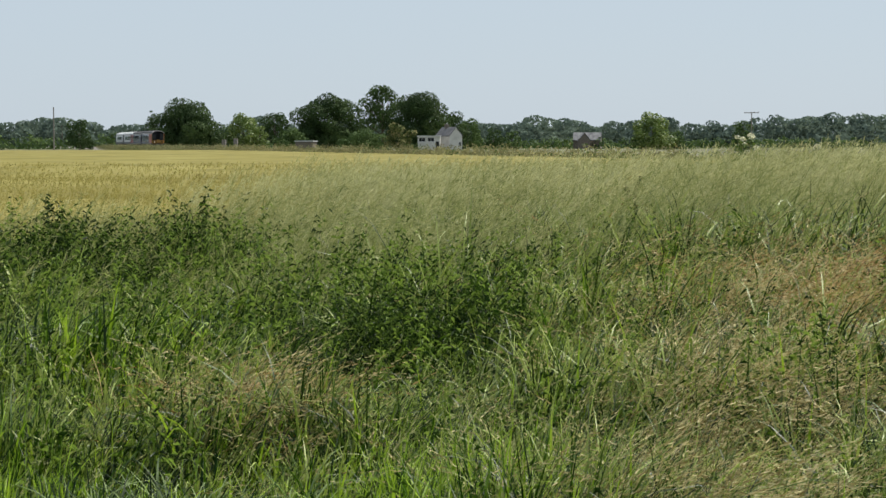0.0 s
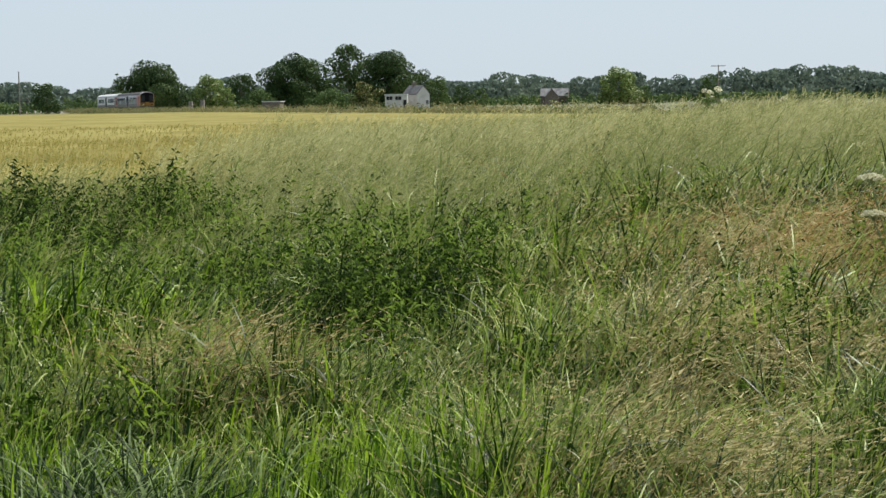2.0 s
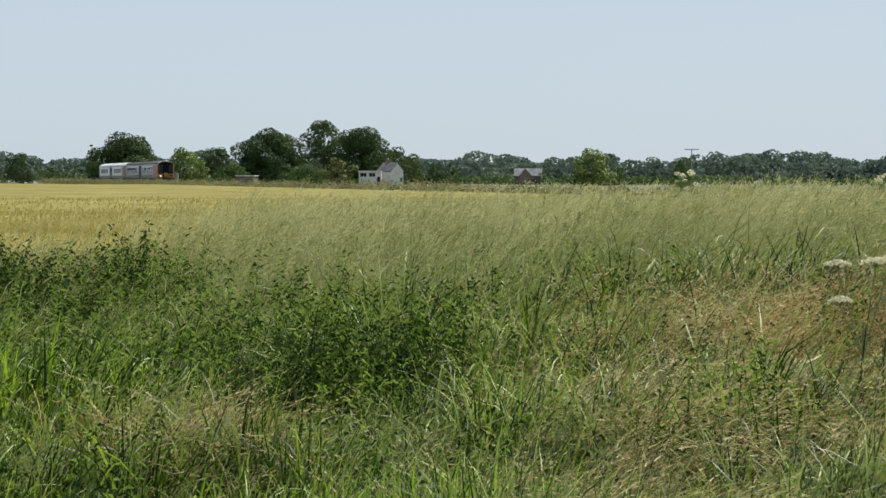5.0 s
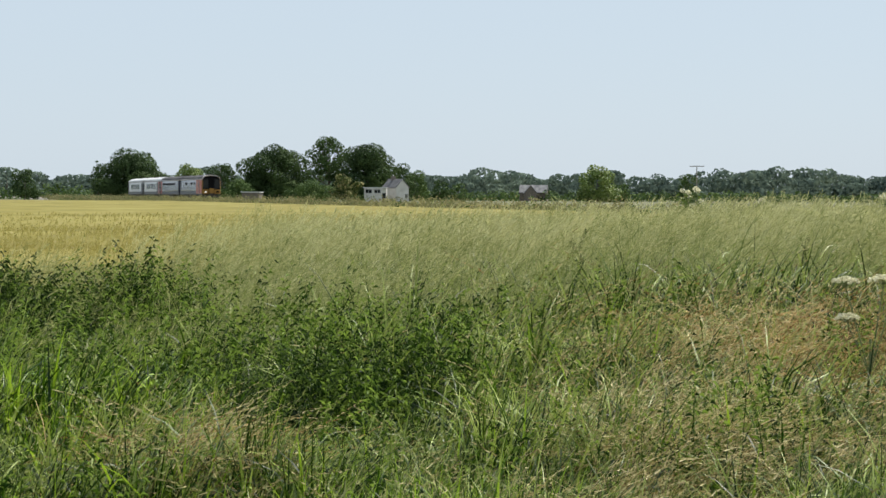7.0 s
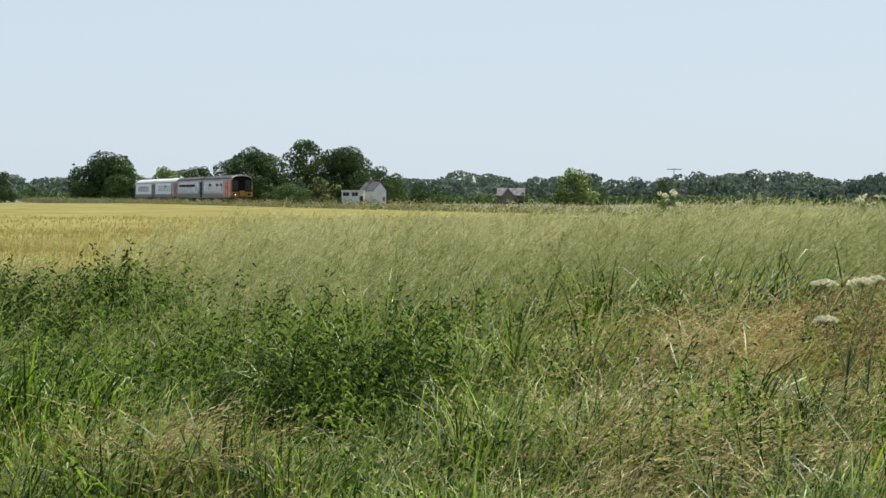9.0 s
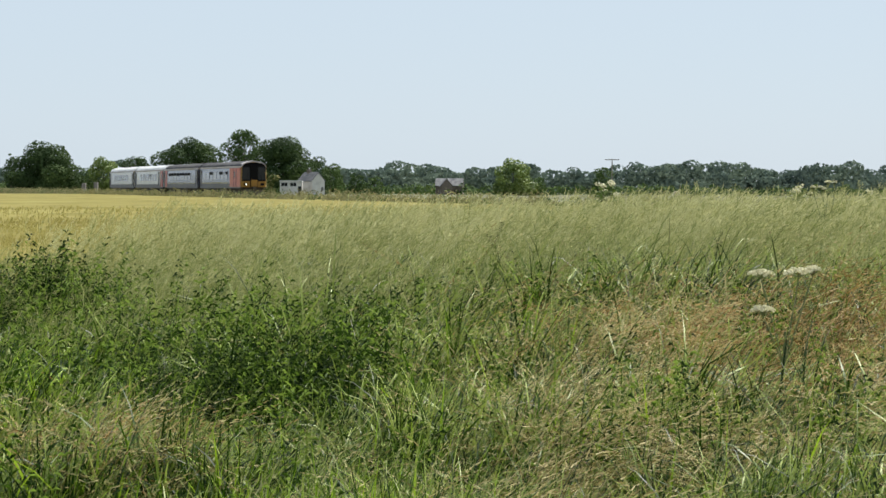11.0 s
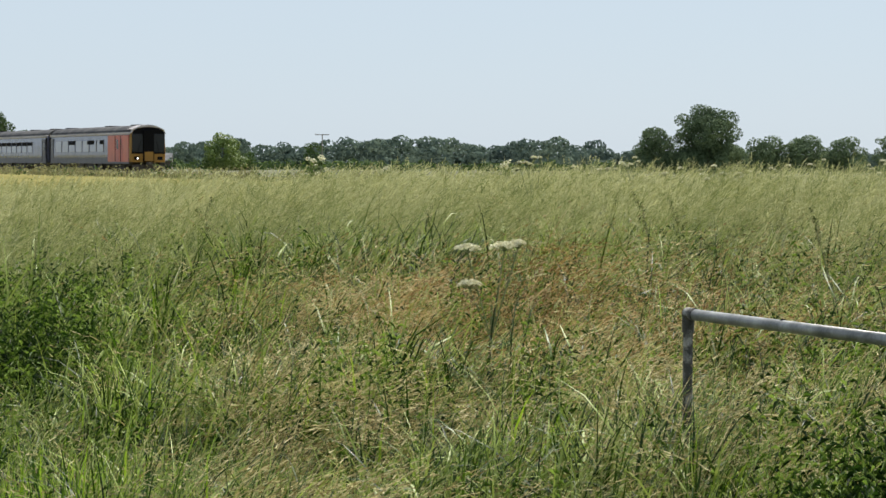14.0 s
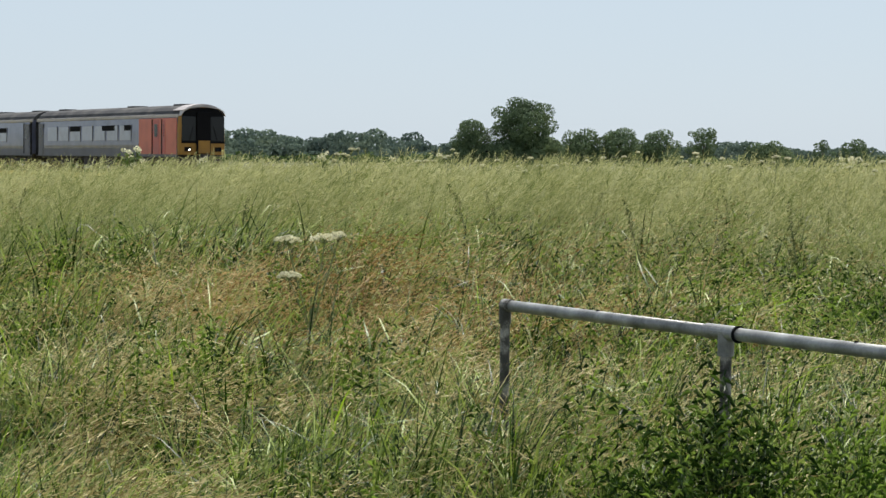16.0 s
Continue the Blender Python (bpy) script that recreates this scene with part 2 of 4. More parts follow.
def build_tree(seed, h, w, base, leaf, k=16, per=24, size=0.5, airy=False):
    """A broadleaf tree of unit place: tapered trunk, limbs, and a crown of leaf sprays."""
    rng = np.random.default_rng(seed)
    root = empty("tree", Matrix.Identity(4))
    lobes = crown_lobes(rng, h, w, base, k + (10 if airy else 0), airy=airy)
    bm = bmesh.new()
    tr = max(0.12, h * 0.022)
    tube(bm, (0, 0, -0.2), (0.15, 0.1, h * 0.45), tr, tr * 0.6, 8)
    tube(bm, (0.15, 0.1, h * 0.43), (0, 0, h * 0.8), tr * 0.6, tr * 0.2, 7)
    for c, r in lobes[::2]:
        tube(bm, (0.1, 0.05, max(base * 0.8, c[2] * 0.55)), c, tr * 0.4, tr * 0.1, 5)
    part("trunk", bm, "bark", root)
    v, t = leaf_cloud(rng, lobes, per, size)
    v[:, 2] = np.maximum(v[:, 2], 0.05)
    c = sheet("crown", v, t, leaf, (0, 0, 0))
    c.parent = root
    return root


def plant_trees():
    # azimuth, distance, height, width, height of the crown's base, leaf, seed, lobes, label
    rows = [
        (-15.43, 505, 11.6, 16.5, 0.0, "leaf_dark", 1, 26, "broad dark green dome of a hedgerow tree beside the railway"),
        (-16.35, 510, 10.6, 1.8, 5.0, "leaf_mid", 2, 5, "slim small-crowned tree beside a broad dark one"),
        (-13.9, 515, 9.2, 8.8, 0.0, "leaf_bright", 3, 16, "yellow-green sunlit tree in a hedgerow"),
        (-13.45, 510, 6.4, 4.8, 0.0, "leaf_bright", 31, 9, "yellow-green sunlit bush in a hedgerow"),
        (-13.05, 545, 10.4, 8.2, 1.5, "leaf_dark", 4, 13, "dark tree with gaps in its crown"),
        (-12.6, 530, 5.5, 9.0, 0.0, "leaf_mid", 5, 12, "low green bushes under a dark tree"),
        (-11.6, 545, 14.2, 16.0, 1.0, "leaf_dark", 6, 28, "wide dark oak beside a farmhouse"),
        (-10.1, 560, 18.4, 11.5, 4.0, "leaf_mid", 7, 22, "tallest tree, lighter green and open-crowned, beside a farmhouse"),
        (-9.05, 550, 14.8, 17.0, 1.0, "leaf_dark", 8, 28, "large rounded dark tree behind a farmhouse"),
        (-8.2, 560, 10.6, 9.0, 0.5, "leaf_dark", 9, 14, "dark tree leaning down behind the farmhouse gable"),
        (-7.75, 620, 9.0, 9.0, 0.0, "leaf_mid", 10, 14, "green tree at the end of a farmhouse"),
        (-9.62, 500, 6.8, 7.4, 0.0, "leaf_russet", 11, 13, "flowering shrub with russet and cream leaves beside a farmhouse"),
        (-10.6, 520, 4.6, 11.0, 0.0, "leaf_mid", 12, 12, "low green hedge bushes below large trees"),
        (-7.06, 480, 5.6, 5.0, 0.0, "leaf_dark", 13, 10, "dark rounded bush in the far field edge"),
        (-6.55, 500, 4.8, 4.5, 0.0, "leaf_mid", 14, 9, "green rounded bush in the far field edge"),
        (-18.31, 560, 8.6, 7.0, 0.0, "leaf_dark", 15, 14, "dark rounded tree near a telegraph pole"),
        (-18.78, 700, 10.0, 2.2, 1.0, "leaf_far_haze_tint", 16, 8, "slim conical tree in the distance"),
        (-2.72, 520, 9.4, 10.4, 0.0, "leaf_bright", 17, 18, "pale green rounded willow standing alone"),
        (-2.1, 540, 5.0, 6.0, 0.0, "leaf_mid", 18, 9, "pale green bush beside a willow"),
        (-0.25, 600, 8.8, 6.0, 0.5, "leaf_mid", 19, 11, "green tree beside a telegraph pole"),
        (9.1, 500, 11.6, 12.5, 0.0, "leaf_haze_tint", 20, 18, "dark rounded tree beside a taller ash"),
        (10.5, 500, 16.8, 17.0, 1.0, "leaf_haze_tint", 21, 26, "tall broad ash tree with an open crown"),
        (12.1, 520, 8.6, 12.5, 0.0, "leaf_haze_tint", 22, 14, "green rounded hedgerow tree with dense leaves"),
        (13.15, 520, 9.6, 12.5, 0.0, "leaf_haze_tint", 23, 14, "green rounded hedgerow tree"),
        (14.15, 520, 9.4, 11.5, 0.0, "leaf_haze_tint", 24, 14, "dark green rounded hedgerow tree"),
        (15.4, 500, 9.8, 8.5, 2.0, "leaf_haze_tint", 25, 10, "thin-crowned tree with sky showing through"),
        (17.1, 560, 6.0, 13.0, 0.0, "leaf_haze_tint", 26, 14, "low rounded hedge on the far field edge"),
        (18.6, 520, 7.6, 6.0, 0.0, "leaf_haze_tint", 27, 11, "dark hedgerow tree on the far field edge"),
        (19.5, 520, 7.2, 8.0, 0.0, "leaf_haze_tint", 28, 12, "dark hedgerow tree on the far field edge"),
    ]
    for az, d, h, w, base, leaf, seed, k, label in rows:
        gap = seed in (4, 7, 21, 25)
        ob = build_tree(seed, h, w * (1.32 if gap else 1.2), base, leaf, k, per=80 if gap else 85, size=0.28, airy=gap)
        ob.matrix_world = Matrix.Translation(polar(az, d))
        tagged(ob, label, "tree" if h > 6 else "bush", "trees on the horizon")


def far_woods():
    """Continuous distant woodland, one mass of rounded crowns."""
    rng = np.random.default_rng(77)
    lobes = []
    az = -24.0
    while az < 25:
        d = rng.uniform(860, 1040)
        top = 11.0 + 1.3 * math.sin(az * 0.9) + 1.2 * math.sin(az * 2.3 + 1) + 0.9 * math.sin(az * 5.1)
        if az > 7.5:
            top *= 0.68
        elif az > 1.2:
            top *= 1.12
        elif az < -16.5:
            top *= 0.95
        h = (1.0 if az < -3 else 1.1) * top * rng.uniform(0.82, 1.1)
        w = rng.uniform(5.5, 9)
        for j in range(3):
            p = polar(az + rng.uniform(-0.12, 0.12), d + rng.uniform(-10, 10), h * (0.2 + 0.29 * j))
            lobes.append((tuple(p), (w * (1.0 - 0.14 * j), w * (1.0 - 0.14 * j), h * 0.23)))
        az += rng.uniform(0.16, 0.32)
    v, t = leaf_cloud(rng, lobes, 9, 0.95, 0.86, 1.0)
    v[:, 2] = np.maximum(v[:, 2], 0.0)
    tagged(sheet("far_woodland", v, t, "leaf_far_haze_tint", (0, 900, 0)), "distant woodland along the horizon with haze painted into its leaves", "woodland", kind="stuff")
    rng = np.random.default_rng(78)
    lobes = []
    for az in np.arange(-23, 24, 0.16):
        if -12.4 < az < -8.0 or -16.3 < az < -14.6:
            continue
        p = polar(az, rng.uniform(600, 680), 0.6)
        h = rng.uniform(1.2, 3.0) * (1.5 if az < -16.5 else 1.0)
        lobes.append((tuple(p), (rng.uniform(1.5, 3.2), rng.uniform(1.5, 3), h)))
    v, t = leaf_cloud(rng, lobes, 14, 0.55)
    v[:, 2] = np.maximum(v[:, 2], 0.0)
    tagged(sheet("far_hedge", v, t, "leaf_mid", (0, 640, 0)), "uneven green field hedge far across the crops", "hedge", kind="stuff")


plant_trees()
far_woods()


# ---- farmhouse, sheds, poles ----
def window(parent, x, y, z, w, h, along="x"):
    win = part("window", box(bmesh.new(), x - w / 2, x + w / 2, y - 0.06, y - 0.02, z, z + h), "glass", parent, "dark glazed window")
    bm = bmesh.new()
    for x0, x1, z0, z1 in ((-w / 2 - 0.08, -w / 2, -0.08, h + 0.08), (w / 2, w / 2 + 0.08, -0.08, h + 0.08), (-w / 2, w / 2, -0.08, 0), (-w / 2, w / 2, h, h + 0.08), (-0.03, 0.03, 0, h)):
        box(bm, x + x0, x + x1, y - 0.1, y + 0.02, z + z0, z + z1)
    part("window_frame", bm, "tin", win)


def house(az, d, turn, w, l, eave, ridge, wall, roof, label, chimney=True, wins=()):
    """A gabled block; its gable of width w looks along local -y, its length l runs back along +y."""
    root = empty("house", Matrix.Translation(polar(az, d)) @ pose(0, 0, 0, 0, 0, turn))
    bm = bmesh.new()
    sec = [(-w / 2, -0.2), (w / 2, -0.2), (w / 2, eave), (0, ridge), (-w / 2, eave)]
    f = [bm.verts.new((x, 0, z)) for x, z in sec]
    b = [bm.verts.new((x, l, z)) for x, z in sec]
    bm.faces.new(f)
    bm.faces.new(b[::-1])
    for i in range(5):
        bm.faces.new((f[i], b[i], b[(i + 1) % 5], f[(i + 1) % 5]))
    part("wall", bm, wall, root)
    for s in (-1, 1):
        bm = bmesh.new()
        sl = (ridge - eave) / (w / 2)
        pts = [(0, ridge + 0.06), (s * (w / 2 + 0.3), eave - 0.3 * sl + 0.06), (s * (w / 2 + 0.3), eave - 0.3 * sl + 0.22), (0, ridge + 0.22)]
        f = [bm.verts.new((x, -0.15, z)) for x, z in pts]
        b = [bm.verts.new((x, l + 0.15, z)) for x, z in pts]
        bm.faces.new(f)
        bm.faces.new(b[::-1])
        for i in range(4):
            bm.faces.new((f[i], b[i], b[(i + 1) % 4], f[(i + 1) % 4]))
        bmesh.ops.recalc_face_normals(bm, faces=bm.faces)
        part("roof", bm, roof, root)
    if chimney:
        bm = box(bmesh.new(), -0.45, 0.45, l * 0.6, l * 0.6 + 0.8, ridge - 0.5, ridge + 0.9)
        ch = part("chimney", bm, "brick", root, "pale brick chimney stack")
        part("chimney_pot", tube(bmesh.new(), (0, l * 0.6 + 0.4, ridge + 0.9), (0, l * 0.6 + 0.4, ridge + 1.25), 0.14, 0.11, 8), "render", ch)
    for x, z, ww, hh in wins:
        window(root, x, 0, z, ww, hh)
    return tagged(root, label, "house")


def build_buildings():
    house(-8.07, 520, 42, 3.7, 6.2, 3.6, 5.5, "render", "slate", "small white-rendered farmhouse with a dark slate roof", wins=((1.1, 0.9, 0.7, 1.0),))
    # the low wing with a pale roof beside the gable
    wing = empty("outbuilding", Matrix.Translation(polar(-8.78, 517)) @ pose(0, 0, 0, 0, 0, 6))
    part("wall", box(bmesh.new(), -3.1, 2.4, 0, 3.6, -0.2, 3.3), "render", wing)
    bm = box(bmesh.new(), -3.3, 2.5, -0.3, 3.9, 3.3, 3.55)
    part("roof", bm, "tin", wing, "pale flat sheet roof")
    for x in (-2.0, 0.2):
        window(wing, x, 0, 2.1, 1.5, 0.9)
    part("door", box(bmesh.new(), 1.4, 2.2, -0.08, 0, -0.1, 2.1), "glass", wing)
    tagged(wing, "low cream outbuilding with a pale flat roof beside a farmhouse", "outbuilding")
    shed = empty("shed", Matrix.Translation(polar(-12.24, 500)) @ pose(0, 0, 0, 0, 0, -8))
    part("wall", box(bmesh.new(), -2.2, 2.2, 0, 3, -0.2, 2.1), "brick", shed)
    part("roof", box(bmesh.new(), -2.35, 2.35, -0.2, 3.2, 2.1, 2.3), "tin", shed)
    tagged(shed, "small low dark shed with a pale flat roof below trees", "shed")
    for az, x in ((-14.42, 0), (-14.1, 1)):
        p = part("gate_post", box(bmesh.new(), -0.42, 0.42, -0.4, 0.4, -0.2, 2.5 + 0.2 * x, 0.08), "ballast")
        p.matrix_world = Matrix.Translation(polar(az, 462))
        tagged(p, "stout grey concrete gate post beside a hedge", "gate post", "gate posts")
    house(-4.1, 620, 90, 5.5, 8.0, 2.6, 4.6, "brick", "grey_roof", "low brick cottage with a pale grey roof in the distance", chimney=False)
    house(-4.55, 614, 12, 3.4, 3.0, 2.5, 4.5, "brick", "slate", "dark brick gable wing of a low cottage", chimney=False)


def telegraph_pole(az, d, h, arm, label):
    root = empty("telegraph_pole", Matrix.Translation(polar(az, d)))
    part("pole", tube(bmesh.new(), (0, 0, -0.3), (0, 0, h), 0.17, 0.12, 10), "pole", root)
    if arm:
        a = part("crossarm", box(bmesh.new(), -arm / 2, arm / 2, -0.07, 0.07, h - 0.35, h - 0.15), "pole", root)
        for x in (-arm / 2 + 0.1, -arm / 5, arm / 5, arm / 2 - 0.1):
            part("insulator", tube(bmesh.new(), (x, 0, h - 0.15), (x, 0, h + 0.1), 0.06, 0.05, 8), "tin", a)
    tagged(root, label, "telegraph pole", "telegraph poles")


build_buildings()
telegraph_pole(-18.99, 480, 9.9, 0, "tall plain weathered wooden telegraph pole in a field edge")
telegraph_pole(-0.02, 560, 9.9, 3.8, "weathered wooden telegraph pole with a wide crossarm")
# ---- the train ----
M["livery_grey"] = plain("grey_livery_paint", (0.125, 0.13, 0.185), 0.22, gloss=0.8)
M["livery_white"] = plain("white_livery_paint", (0.62, 0.62, 0.63), 0.3, gloss=0.6)
M["livery_dark"] = plain("dark_grey_skirt", (0.09, 0.09, 0.11), 0.5)
M["livery_orange"] = plain("salmon_orange_paint", (0.46, 0.105, 0.065), 0.4)
M["livery_red"] = plain("red_door_paint", (0.36, 0.05, 0.04), 0.35)
# warning yellow with the cab front's shade darkened into the paint colour
M["livery_yellow"] = plain("shaded_warning_yellow_paint", (0.25, 0.125, 0.014), 0.6)
M["roof_dark"] = material("sooty_roof_paint", [(0.03, 0.03, 0.034), (0.055, 0.055, 0.06), (0.09, 0.088, 0.085)], 0.85, 1.0, gloss=0.2)
M["roof_pale"] = plain("pale_roof_paint", (0.55, 0.55, 0.55), 0.5)
M["stripe"] = plain("dusty_grey_cantrail", (0.36, 0.33, 0.33), 0.6)
# matt black for rubber and dark parts; also the shade painted between cars
M["black"] = plain("matt_black", (0.006, 0.006, 0.007), 0.9, gloss=0.1)
# pale grey base paints in the sky that the panes reflect
M["window_sheen"] = plain("window_glass_painted_sheen", (0.25, 0.26, 0.30), 0.12, gloss=0.9)
M["undergear"] = material("dirty_undergear", [(0.025, 0.022, 0.02), (0.06, 0.05, 0.045), (0.10, 0.085, 0.07)], 0.85, 3)
M["lamp"] = plain("lit_headlamp", (1.0, 0.95, 0.82), 0.3, glow=3.0)
CAR = 22.55
HALF = 1.36


def car_section():
    """Half widths and heights round the body: side, rounded cantrail, arched roof."""
    pts = [(HALF - 0.03, 0.98), (HALF, 1.5), (HALF - 0.01, 2.3), (HALF - 0.05, 2.95), (HALF - 0.1, 3.12)]
    roof = [(HALF - 0.1, 3.12), (HALF - 0.24, 3.36), (0.88, 3.54), (0.55, 3.66), (0.0, 3.72)]
    return pts, roof


def loft(outline, x0, x1, closed=False):
    bm = bmesh.new()
    a = [bm.verts.new((x0, y, z)) for y, z in outline]
    b = [bm.verts.new((x1, y, z)) for y, z in outline]
    n = len(outline)
    for i in range(n if closed else n - 1):
        bm.faces.new((a[i], b[i], b[(i + 1) % n], a[(i + 1) % n]))
    bm.faces.new(a)
    bm.faces.new(b[::-1])
    bmesh.ops.recalc_face_normals(bm, faces=bm.faces)
    return bm


def side_panel(x0, x1, z0, z1, s, out, thick=0.03):
    y = s * (HALF + out)
    return box(bmesh.new(), x0, x1, min(y, y - s * thick), max(y, y - s * thick), z0, z1)


def railcar(paint, roof, label, cab=False, orange=(), hoppers=(), windows=(), doors=(), shut_pale=False):
    """One car, its front coupling plane at x = 0, running back to x = -CAR, rail level at z = 0."""
    root = empty("railcar", Matrix.Identity(4))
    pts, top = car_section()
    shell = [(-y, z) for y, z in pts] + [(y, z) for y, z in reversed(pts)]
    body = part("body", loft(shell, -CAR, 0.0, True), paint, root)
    ring = [(-y, z) for y, z in top] + [(y, z) for y, z in reversed(top)][1:]
    part("roof", loft(ring, -CAR, 0.02, True), roof, root)
    for s in (-1, 1):
        part("cantrail", box(bmesh.new(), -CAR, 0.0, min(s * (HALF - 0.11), s * (HALF - 0.02)), max(s * (HALF - 0.11), s * (HALF - 0.02)), 2.99, 3.17, 0.03), "stripe", root, "dusty grey strip below the roof")
        part("skirt", side_panel(-CAR, 0.0, 0.86, 1.32, s, 0.008), "livery_dark", root, "dark grey lower side band")
        for x0, x1 in orange:
            part("end_panel", side_panel(x0, x1, 1.0, 2.96, s, 0.014), "livery_orange", root, "salmon-orange painted end panel")
        for x0, x1, red in doors:
            d = part("door", side_panel(x0, x1, 1.0, 2.86, s, 0.024), "livery_red" if red else "livery_dark", root)
            part("door_window", side_panel(x0 + 0.22, x1 - 0.22, 1.95, 2.65, s, 0.03), "glass", d)
            part("door_edge", side_panel(x0 - 0.16, x0, 1.0, 2.92, s, 0.028), "black", d)
        for x0, x1 in windows:
            w = part("window", side_panel(x0, x1, 1.78, 2.62, s, 0.016), "window_sheen", root, "passenger window with reflected sky painted in grey")
            for a, b in hoppers:
                if x0 <= a < x1:
                    part("hopper", side_panel(a - 0.1, b + 0.1, 2.33, 2.64, s, 0.024), "black", w, "open dark hopper pane")
            part("pillar", side_panel(x1, x1 + 0.06, 1.74, 2.66, s, 0.018), "livery_dark", w)
    # roof vents and exhaust
    for x in (-2.2, -9.0, -CAR + 2.0):
        part("roof_vent", box(bmesh.new(), x - 0.6, x + 0.6, -0.4, 0.4, 3.62, 3.77, 0.05), roof, root)
    # underframe, bogies
    part("underframe", box(bmesh.new(), -CAR + 0.4, -0.4, -1.1, 1.1, 0.72, 1.0), "undergear", root)
    for x0, x1 in ((-14.5, -12.6), (-11.8, -9.2), (-8.8, -7.6)):
        part("equipment_box", box(bmesh.new(), x0, x1, -1.22, 1.22, 0.32, 0.86, 0.04), "undergear", root)
    for cx in (-3.6, -CAR + 3.6):
        bogie = part("bogie", box(bmesh.new(), cx - 1.75, cx + 1.75, -1.05, 1.05, 0.42, 0.72, 0.05), "undergear", root)
        for wx in (-1.3, 1.3):
            for s in (-1, 1):
                part("wheel", tube(bmesh.new(), (cx + wx, s * 0.68, 0.42), (cx + wx, s * 0.82, 0.42), 0.42, n=20), "undergear", bogie)
    # black strips added at the car ends widen the painted shade of the gap
    for s in (-1, 1):
        for x0, x1 in [(-CAR, -CAR + 0.35)] + ([] if cab else [(-0.3, 0.0)]):
            part("gap_shade_strip", side_panel(x0, x1, 0.9, 2.98, s, 0.02), "black", root, "black strip added to widen the painted shade between cars")
    # black plate over the end face paints the gap's shade
    part("gap_shade_plate", loft([(y * 1.002, z) for y, z in shell], -CAR - 0.03, -CAR + 0.01, True), "black", root, "black plate that paints shade into the gap between cars")
    # gangway between cars
    part("gangway", box(bmesh.new(), -CAR - 0.40, -CAR, -0.95, 0.95, 0.95, 3.3, 0.05), "black", root)
    if cab:
        cab_front(root)
    else:
        part("gangway", box(bmesh.new(), 0.0, 0.40, -0.95, 0.95, 0.95, 3.3, 0.05), "black", root)
    return tagged(root, label, "railcar", "cars of the train")


def cab_front(root):
    """The blunt driving end: yellow frame, big dark windscreens, gangway, lamps."""
    pts, top = car_section()
    outline = [(-y, z) for y, z in pts] + [(-y, z) for y, z in top[1:]] + [(y, z) for y, z in reversed(pts + top[1:-1])]
    bm = bmesh.new()
    rings = []
    for x, k, dz in ((0.0, 1.0, 0.0), (0.22, 0.985, 0.0), (0.36, 0.93, 0.0)):
        rings.append([bm.verts.new((x, y * k, 0.98 + (z - 0.98) * (1 - (1 - k) * 0.5))) for y, z in outline])
    for a, b in zip(rings, rings[1:]):
        for i in range(len(outline)):
            bm.faces.new((a[i], b[i], b[(i + 1) % len(outline)], a[(i + 1) % len(outline)]))
    bm.faces.new(rings[-1])
    bmesh.ops.recalc_face_normals(bm, faces=bm.faces)
    nose = part("cab_front", bm, "livery_yellow", root, "warning-yellow cab end")
    for s in (-1, 1):
        y0, y1 = sorted((s * 0.42, s * 1.25))
        part("windscreen", box(bmesh.new(), 0.34, 0.40, y0, y1, 1.72, 3.05, 0.03), "glass", nose, "tall dark windscreen")
        y0, y1 = sorted((s * 0.7, s * 1.08))
        lampbox = part("lamp_cluster", box(bmesh.new(), 0.34, 0.40, y0, y1, 1.16, 1.4, 0.02), "black", nose)
        part("headlamp", tube(bmesh.new(), (0.40, s * 0.82, 1.25), (0.43, s * 0.82, 1.25), 0.05, n=14), "lamp" if s < 0 else "glass", lampbox)
        part("wiper", tube(bmesh.new(), (0.42, s * 0.8, 1.78), (0.42, s * 0.6, 2.5), 0.015, n=6), "black", nose)
    arch = [(-1.27, 1.6), (-1.2, 3.1), (-1.08, 3.32), (-0.78, 3.46), (-0.4, 3.53), (0.4, 3.53), (0.78, 3.46), (1.08, 3.32), (1.2, 3.1), (1.27, 1.6)]
    part("windscreen_mask", loft(arch, 0.30, 0.375, True), "black", nose, "black mask round the windscreens")
    brow = [(-1.3, 3.08), (-1.18, 3.36), (-0.85, 3.53), (-0.5, 3.64), (0, 3.70), (0.5, 3.64), (0.85, 3.53), (1.18, 3.36), (1.3, 3.08), (1.12, 3.33), (0.8, 3.48), (0, 3.57), (-0.8, 3.48), (-1.12, 3.33)]
    part("brow", loft(brow, 0.02, 0.45, True), "stripe", nose, "dusty pale brow over the windscreens")
    part("gangway_door", box(bmesh.new(), 0.34, 0.52, -0.40, 0.40, 1.02, 3.3, 0.04), "black", nose, "black corridor connection")
    part("gangway_panel", box(bmesh.new(), 0.52, 0.56, -0.34, 0.34, 1.05, 1.75, 0.03), "livery_yellow", nose, "yellow lower gangway panel")
    part("roof_dome", loft([(-1.2, 3.38), (-0.85, 3.56), (-0.5, 3.68), (0, 3.74), (0.5, 3.68), (0.85, 3.56), (1.2, 3.38)], -1.0, 0.33, True), "stripe", root, "pale dusty roof dome over the cab")
    bf = part("coupler", box(bmesh.new(), 0.3, 0.95, -0.18, 0.18, 0.75, 1.0, 0.04), "undergear", root)
    part("obstacle_guard", box(bmesh.new(), 0.1, 0.2, -1.15, 1.15, 0.28, 0.8, 0.04), "undergear", root)


